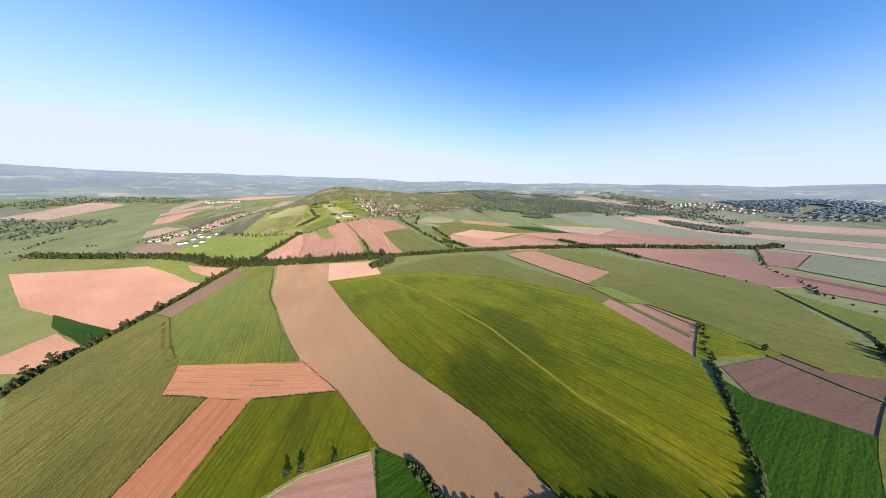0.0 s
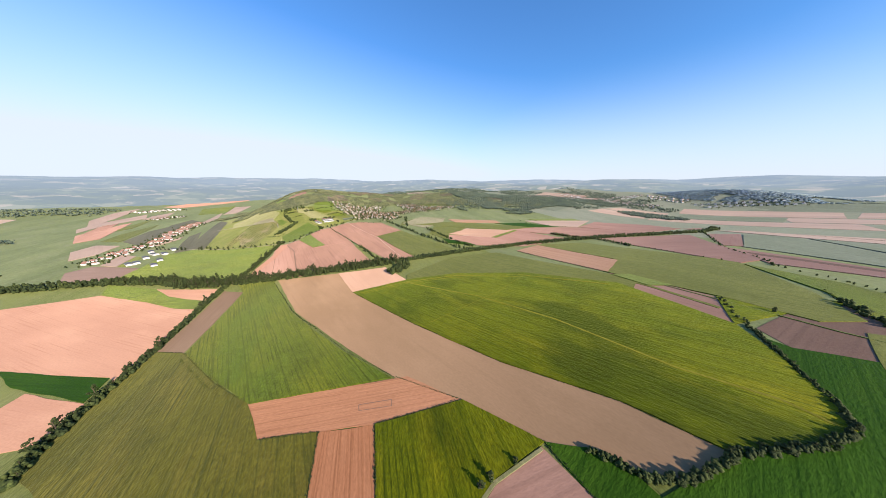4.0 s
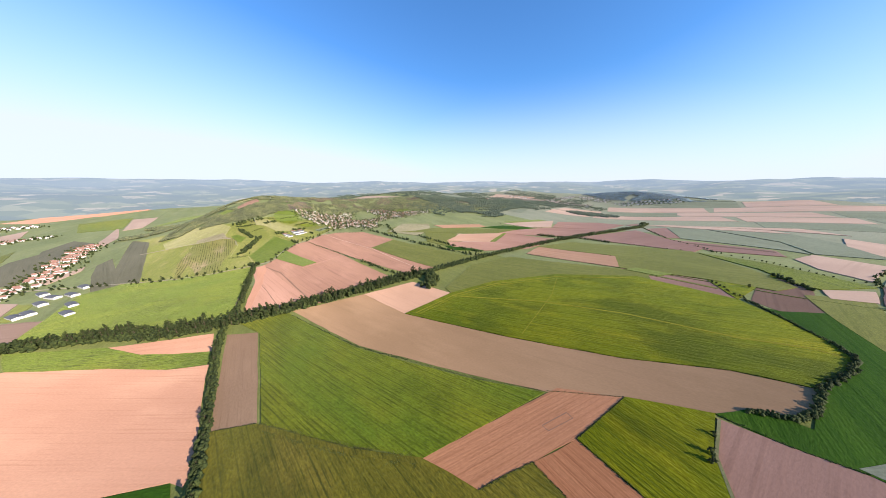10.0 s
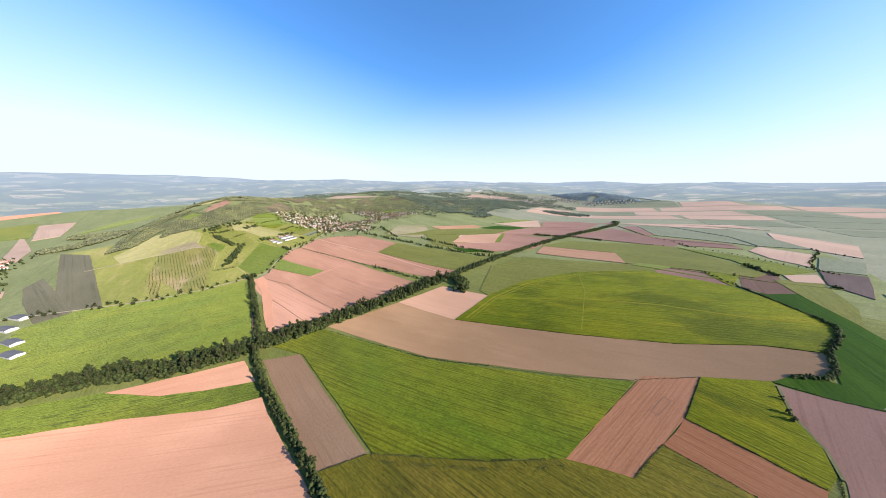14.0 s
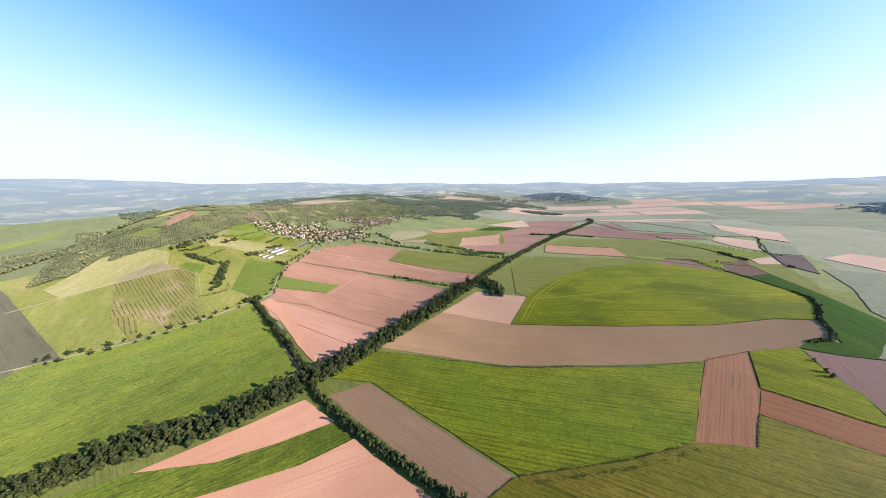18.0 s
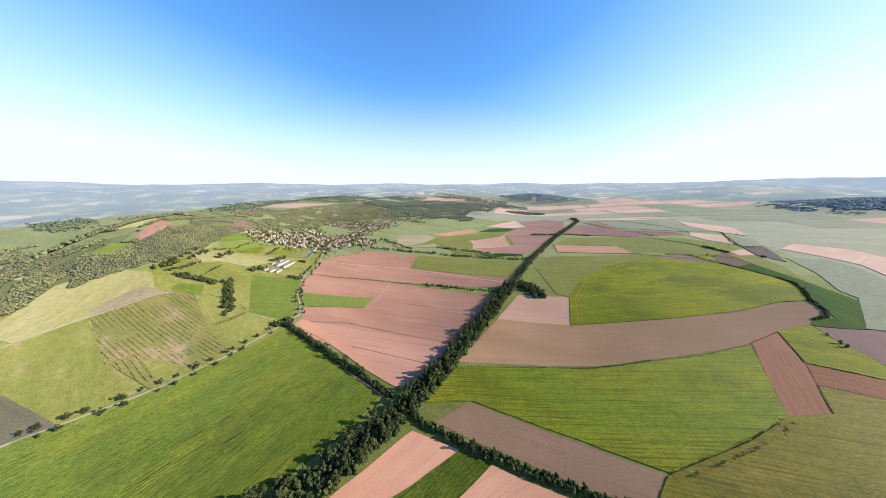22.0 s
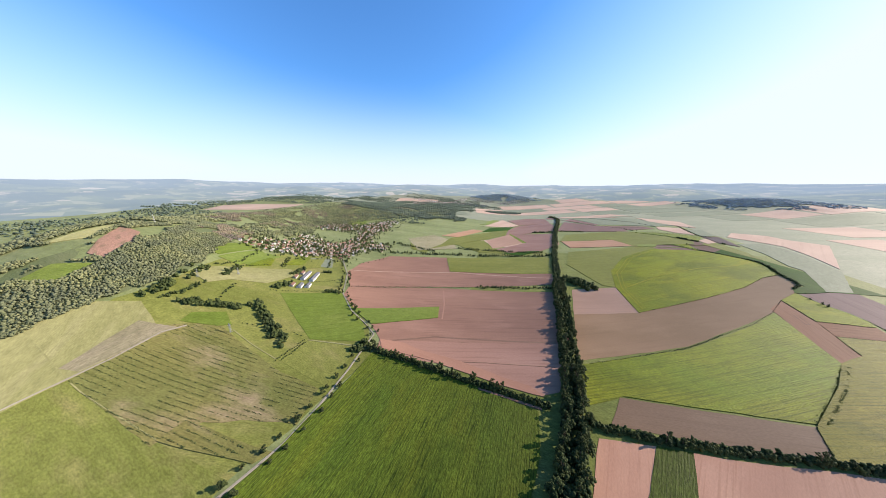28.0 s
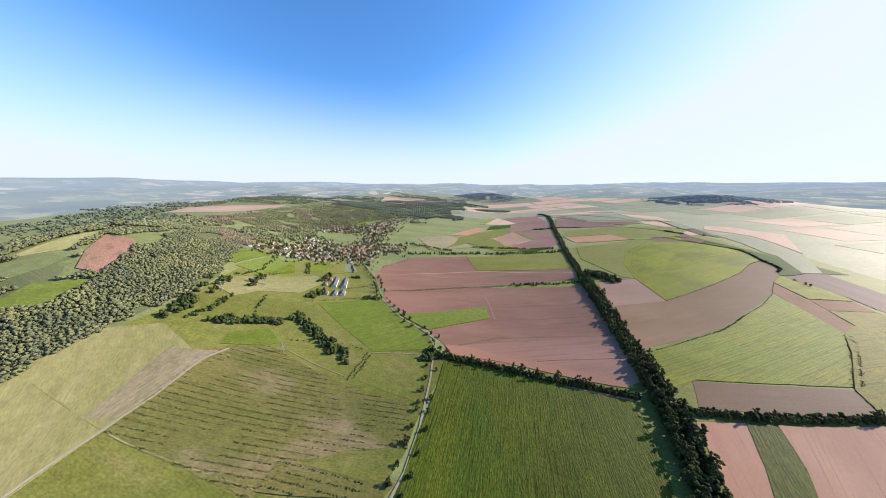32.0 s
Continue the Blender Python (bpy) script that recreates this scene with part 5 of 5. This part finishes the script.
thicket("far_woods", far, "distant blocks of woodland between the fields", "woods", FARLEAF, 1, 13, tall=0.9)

# rows of young fruit trees on the slope
rows_ = []


def tree_rows(poly, a, b, gap, step, skip, h):
    u = (Vector(b) - Vector(a)).normalized()
    v = Vector((-u.y, u.x))
    o = Vector(poly[0])
    for i in range(-60, 61):
        for j in range(-220, 221):
            p = o + v * (i * gap) + u * (j * step)
            if inside(p.x, p.y, poly) and rnd.random() > skip and noise.noise(Vector((p.x / 28, p.y / 28, 5))) < 0.22:
                rows_.append((p.x + rnd.uniform(-0.25, 0.25), p.y + rnd.uniform(-0.25, 0.25), h * rnd.uniform(0.7, 1.3), h * rnd.uniform(0.45, 0.65)))


tree_rows([(-649, -159), (-651, -90), (-613, -63), (-547, -78), (-491, -90), (-442, -94), (-435, -129), (-482, -138), (-511, -149), (-526, -168), (-527, -173)], (-568, -104), (-442, -99), 4.3, 1.4, 0.25, 1.15)
tree_rows([(-525, -152), (-438, -151), (-445, -161), (-528, -169)], (-495, -146), (-435, -148), 4.6, 2.2, 0.12, 1.7)
thicket("orchard_rows", rows_, "rows of young dark green fruit trees", "orchard", LEAF, 2, 14)


# ---------------------------------------------------------------- houses
def plain(name, colour, rough=0.85, vary=0.12):
    m, n, l, b = material(name, colour, rough)
    tc = n.new("ShaderNodeTexCoord")
    sp = tex(n, l, tc.outputs["Object"], 0.9, 5)
    c = mix(n, l, 1.0, colour, ramp(n, l, sp, (1 - 2 * vary,) * 3, (1,) * 3, 0.3, 0.7), "MULTIPLY")
    l.new(c, b.inputs["Base Color"])
    return m


WALLS = [plain("white_render", (0.66, 0.63, 0.58)), plain("cream_render", (0.50, 0.42, 0.32)), plain("grey_render", (0.42, 0.39, 0.35))]
ROOFS = [plain("red_tiles", (0.36, 0.195, 0.145), vary=0.25), plain("brown_tiles", (0.22, 0.12, 0.085), vary=0.25), plain("grey_sheet", (0.14, 0.14, 0.145), 0.75), plain("orange_tiles", (0.46, 0.235, 0.165), vary=0.2)]
PANE = material("window_glass", (0.03, 0.04, 0.05), 0.1)[0]
DARK = plain("brown_timber", (0.10, 0.07, 0.05))


def block(bm, x0, x1, y0, y1, z0, z1):
    vs = [bm.verts.new(p) for p in ((x0, y0, z0), (x1, y0, z0), (x1, y1, z0), (x0, y1, z0), (x0, y0, z1), (x1, y0, z1), (x1, y1, z1), (x0, y1, z1))]
    for f in ((0, 3, 2, 1), (4, 5, 6, 7), (0, 1, 5, 4), (1, 2, 6, 5), (2, 3, 7, 6), (3, 0, 4, 7)):
        bm.faces.new([vs[i] for i in f])


def make_house(name, length, width, eaves, ridge, wall, roof, label, category="house", chimney=True, windows=2):
    root = tagged(new(name), label, category)
    bm = bmesh.new()
    lx, wy = length / 2, width / 2
    ring = [(-wy, -1.5), (wy, -1.5), (wy, eaves), (0, ridge - 0.15), (-wy, eaves)]
    a = [bm.verts.new((-lx, y, z)) for y, z in ring]
    b = [bm.verts.new((lx, y, z)) for y, z in ring]
    bm.faces.new(a[::-1])
    bm.faces.new(b)
    for k in range(5):
        bm.faces.new((a[k], a[(k + 1) % 5], b[(k + 1) % 5], b[k]))
    part("wall", bm, wall, root)
    bm = bmesh.new()
    over, th = 0.5, 0.25
    drop = (ridge - eaves) / wy * over
    for s in (-1, 1):
        pts = [(-lx - over, 0, ridge), (lx + over, 0, ridge), (lx + over, s * (wy + over), eaves - drop), (-lx - over, s * (wy + over), eaves - drop)]
        top = [bm.verts.new((x, y, z + th)) for x, y, z in pts]
        bot = [bm.verts.new(p) for p in pts]
        bm.faces.new(top if s < 0 else top[::-1])
        bm.faces.new(bot if s > 0 else bot[::-1])
        for k in range(4):
            bm.faces.new((top[k], top[(k + 1) % 4], bot[(k + 1) % 4], bot[k]))
    bmesh.ops.recalc_face_normals(bm, faces=bm.faces[:])
    part("roof", bm, roof, root)
    if chimney:
        bm = bmesh.new()
        block(bm, lx * 0.3, lx * 0.3 + 0.7, -0.35, 0.35, ridge - 0.6, ridge + 1.2)
        stack = part("chimney", bm, WALLS[2], root)
        bm = bmesh.new()
        block(bm, lx * 0.3 - 0.1, lx * 0.3 + 0.8, -0.45, 0.45, ridge + 1.2, ridge + 1.35)
        part("cap", bm, DARK, stack)
    bm = bmesh.new()
    block(bm, -lx - 0.06, -lx + 0.06, -0.55, 0.55, -0.2, 2.05)
    part("door", bm, DARK, root, "brown timber door")
    for k in range(windows):
        for s in (-1, 1):
            bm = bmesh.new()
            x = -lx + length * (k + 0.5) / windows
            block(bm, x - 0.65, x + 0.65, s * wy - 0.05, s * wy + 0.05, eaves - 1.95, eaves - 0.55)
            frame_ = part("window", bm, WALLS[0], root, "white painted window frame")
            bm = bmesh.new()
            block(bm, x - 0.5, x + 0.5, s * wy - 0.07, s * wy + 0.07, eaves - 1.8, eaves - 0.7)
            part("pane", bm, PANE, frame_)
    return root


HOUSES = [make_house("house", 12, 9, 4.2, 8.0, WALLS[0], ROOFS[0], "white rendered house with a red tiled roof"),
          make_house("house", 10, 8.5, 4.6, 8.2, WALLS[1], ROOFS[1], "cream rendered house with a brown tiled roof"),
          make_house("house", 15, 8, 3.6, 7.0, WALLS[0], ROOFS[3], "long white village house with an orange tiled roof"),
          make_house("house", 9, 9, 5.6, 8.8, WALLS[0], ROOFS[2], "white two-storey house with a grey roof"),
          make_house("house", 13, 7, 3.2, 6.0, WALLS[2], ROOFS[0], "grey rendered house with a red tiled roof")]
SPOTS = set()


def settle(kind, x, y, turn, group, scale=1.0):
    m = Matrix.Translation((x, y, ground(x, y))) @ Matrix.Rotation(turn, 4, "Z") @ Matrix.Scale(scale, 4)
    if kind.name not in SPOTS:
        SPOTS.add(kind.name)
        kind.matrix_basis = m
        return tagged(kind, group=group)
    keep = kind.matrix_basis.copy()
    kind.matrix_basis = Matrix.Identity(4)
    ob = copy_thing(kind, m)
    ob.matrix_basis = m
    kind.matrix_basis = keep
    return tagged(ob, group=group)


placed, joined = [], []


def street(line, step, group, rnd, back=8, scale=0.52, rows=(-2.6, -1, 1, 2.6)):
    for p, n in along(line, step):
        for s in rows:
            if rnd.random() < (0.14 if abs(s) == 1 else 0.5):
                continue
            q = p + n * s * (back + rnd.uniform(-3, 5))
            if any((q.x - u) ** 2 + (q.y - v) ** 2 < (12 * scale) ** 2 for u, v in placed):
                continue
            placed.append((q.x, q.y))
            if len(placed) > 295 or group == V2:
                joined.append((q.x, q.y, math.atan2(n.y, n.x) + rnd.uniform(-0.1, 0.1), scale * rnd.uniform(0.85, 1.1)))
                continue
            settle(rnd.choice(HOUSES), q.x, q.y, math.atan2(n.y, n.x) + math.pi / 2 + rnd.uniform(-0.12, 0.12) + rnd.choice((0, 0, math.pi / 2)), group, scale * rnd.uniform(0.85, 1.1))


rnd = random.Random(21)
V1, V2 = "houses of the village", "houses of the far small town"
street([(-786, 110), (-756, 136), (-723, 169), (-669, 202), (-606, 241)], 9, V1, rnd)
street([(-754, 173), (-757, 242), (-680, 264), (-625, 310), (-553, 315)], 9, V1, rnd)
street([(-658, 229), (-653, 333), (-681, 427), (-651, 552)], 9, V1, rnd)
street([(-856, 419), (-796, 420), (-721, 466), (-684, 575)], 9, V1, rnd)
street([(-784, 257), (-754, 304)], 9, V1, rnd)
street([(-434, -400), (-494, -390), (-539, -380), (-585, -365), (-721, -389), (-922, -413)], 8, "houses of the town by the road", rnd, 7, 0.75, (-1.7, -0.6, 0.6, 1.7))
street([(-1101, -642), (-1150, -622), (-1178, -570)], 10, "houses of the town by the road", rnd, 9, 0.75, (-1, 1))
for line in ([(-768, 114), (-741, 158), (-662, 235), (-592, 273)], [(-728, 146), (-678, 176), (-632, 209)], [(-775, 154), (-735, 214), (-670, 302)], [(-848, 452), (-742, 508), (-654, 622)]):
    street(line, 9, V2, rnd, 8, 0.52, (-1.8, -0.6, 0.6, 1.8))
street([(-1315, -819), (-1373, -770), (-1430, -699)], 16, V2, rnd, 14, 1.0, (-1, 1))
street([(-923, 1631), (-757, 1587), (-596, 1543)], 20, V2, rnd, 16, 1.0, (-1, 1))
street([(-771, 1178), (-517, 1799), (-270, 1754)], 20, V2, rnd, 16, 1.0, (-1, 1))
street([(-224, 1703), (48, 1836)], 20, V2, rnd, 16, 1.0, (-1, 1))
street([(-722, 1094), (-693, 1549), (-468, 1571), (-318, 1600)], 13, V2, rnd, 12, 0.9, (-2.4, -1, 1, 2.4))
gardens = []
for x, y in placed[:]:
    for k in range(8):
        gx, gy = x + rnd.gauss(0, 13), y + rnd.gauss(0, 13)
        if all((gx - u) ** 2 + (gy - v) ** 2 > 22 for u, v in placed):
            gardens.append((gx, gy, rnd.uniform(3, 6.5), rnd.uniform(1.6, 2.9)))
slope = []
BEHIND = [(-779, 83), (-785, 164), (-793, 298), (-856, 419), (-698, 673), (-487, 951), (-538, 1073), (-913, 643), (-901, 209)]
bx0, bx1 = min(p[0] for p in BEHIND), max(p[0] for p in BEHIND)
by0, by1 = min(p[1] for p in BEHIND), max(p[1] for p in BEHIND)
cells = {(int(u // 9), int(v // 9)) for u, v in placed}
for k in range(14000):
    x, y = rnd.uniform(bx0, bx1), rnd.uniform(by0, by1)
    if inside(x, y, BEHIND) and not any((int(x // 9) + i, int(y // 9) + j) in cells for i in (-1, 0, 1) for j in (-1, 0, 1)):
        if noise.noise(Vector((x / 40, y / 40, 3.3))) < 0.3:
            slope.append((x, y, rnd.uniform(4, 9), rnd.uniform(3, 5.4)))
thicket("slope_woods", slope, "green woods on the slope behind the village", "woods", WOOD, 1, 19, tall=1.05)
thicket("garden_trees", gardens, "leafy garden trees among the village houses", "trees", LEAF, 3, 17)


def far_houses():
    """Houses too far off to tell apart, as one mesh."""
    bm = bmesh.new()
    for x, y, turn, s in joined:
        z = ground(x, y)
        u, v = Vector((math.cos(turn), math.sin(turn), 0)) * 6 * s, Vector((-math.sin(turn), math.cos(turn), 0)) * 4.5 * s
        o, e, r = Vector((x, y, z)), Vector((0, 0, 4.2 * s)), Vector((0, 0, 7.8 * s))
        lo = [bm.verts.new(o + a * u + q * v - Vector((0, 0, 1))) for a, q in ((-1, -1), (1, -1), (1, 1), (-1, 1))]
        hi = [bm.verts.new(o + a * u + q * v + e) for a, q in ((-1, -1), (1, -1), (1, 1), (-1, 1))]
        top = [bm.verts.new(o - u + r), bm.verts.new(o + u + r)]
        for f in ((lo[0], lo[1], hi[1], hi[0]), (lo[2], lo[3], hi[3], hi[2]), (lo[1], lo[2], hi[2], top[1], hi[1]), (lo[3], lo[0], hi[0], top[0], hi[3])):
            bm.faces.new(f)
        for f in ((hi[0], hi[1], top[1], top[0]), (hi[2], hi[3], top[0], top[1])):
            bm.faces.new(f).material_index = 1
    ob = mesh_object("far_houses", bm, WALLS[0])
    ob.data.materials.append(ROOFS[0])
    tagged(ob, "closely set white houses with red roofs", "houses", kind="stuff")


far_houses()

# farm
BARN = make_house("barn", 44, 9.5, 3.8, 6.4, WALLS[0], ROOFS[2], "long white cow barn with a grey sheet roof", "barn", False, 10)
BARN2 = make_house("barn", 17, 9, 3.8, 6.2, WALLS[0], ROOFS[2], "short white farm shed with a grey roof", "barn", False, 4)
BARN3 = make_house("barn", 14, 7, 3.2, 5.6, WALLS[2], ROOFS[1], "grey farm shed with a brown tiled roof", "barn", False, 3)
farm_turn = math.atan2(51, -20)
for kind, at in ((BARN, (-614, 84)), (BARN, (-600, 89)), (BARN2, (-597, 52)), (BARN2, (-588, 59)), (BARN3, (-608, 47)), (BARN3, (-623, 70)), (BARN3, (-625, 88))):
    settle(kind, at[0], at[1], farm_turn, "farm buildings", 0.78)
works = make_house("workshop", 44, 20, 6, 8.5, WALLS[0], ROOFS[2], "large white industrial hall with a grey roof", "hall", False, 8)
for at in ((-402, -317), (-407, -308), (-440, -311), (-464, -308), (-408, -270), (-374, -262), (-461, -287), (-494, -285), (-491, -328)):
    settle(works, at[0] + rnd.uniform(-2, 2), at[1], rnd.uniform(0.5, 0.8), "industrial halls", 0.5)


# mast on the ridge
def make_mast(x, y, h):
    root = tagged(new("radio_mast"), "slender pale steel lattice mast on the wooded ridge", "mast")
    root.location = (x, y, ground(x, y))
    steel = material("galvanised_steel", (0.42, 0.42, 0.41), 0.6)[0]
    for sx, sy in ((-1, -1), (1, -1), (0, 1.2)):
        bm = bmesh.new()
        limb(bm, (sx * 1.0, sy * 1.0, -1), (sx * 0.25, sy * 0.25, h), 0.11, 0.08)
        part("leg", bm, steel, root)
    for k in range(8):
        z0, z1 = h * k / 8, h * (k + 1) / 8
        r0, r1 = 1.0 - 0.75 * k / 8, 1.0 - 0.75 * (k + 1) / 8
        bm = bmesh.new()
        limb(bm, (-r0, -r0, z0), (r1, -r1, z1), 0.06, 0.06)
        limb(bm, (r0, -r0, z0), (0, 1.2 * r1, z1), 0.06, 0.06)
        limb(bm, (0, 1.2 * r0, z0), (-r1, -r1, z1), 0.06, 0.06)
        part("brace", bm, steel, root)


make_mast(-867, 33, 17)


def make_pylon(x, y, h):
    root = tagged(new("power_pylon"), "small dark steel electricity pylon on the meadow", "pylon", "power pylons")
    root.location = (x, y, ground(x, y))
    steel = material("dull_steel", (0.25, 0.26, 0.25), 0.6)[0]
    for sx, sy in ((-1, -1), (1, -1), (1, 1), (-1, 1)):
        bm = bmesh.new()
        limb(bm, (sx * 1.1, sy * 1.1, -0.5), (sx * 0.2, sy * 0.2, h), 0.14, 0.1)
        part("leg", bm, steel, root)
    for z, w in ((h * 0.72, 3.2), (h * 0.88, 2.6)):
        bm = bmesh.new()
        limb(bm, (-w, 0, z), (w, 0, z), 0.14, 0.14)
        part("crossarm", bm, steel, root)
    for k in range(6):
        z0, z1 = h * k / 6, h * (k + 1) / 6
        r0, r1 = 1.1 - 0.9 * k / 6, 1.1 - 0.9 * (k + 1) / 6
        bm = bmesh.new()
        limb(bm, (-r0, -r0, z0), (r1, -r1, z1), 0.07, 0.07)
        limb(bm, (r0, r0, z0), (-r1, r1, z1), 0.07, 0.07)
        limb(bm, (-r0, r0, z0), (-r1, -r1, z1), 0.07, 0.07)
        limb(bm, (r0, -r0, z0), (r1, r1, z1), 0.07, 0.07)
        part("brace", bm, steel, root)


for at in ((-588, -67), (-678, 17), (-701, -21)):
    make_pylon(at[0], at[1], 13)
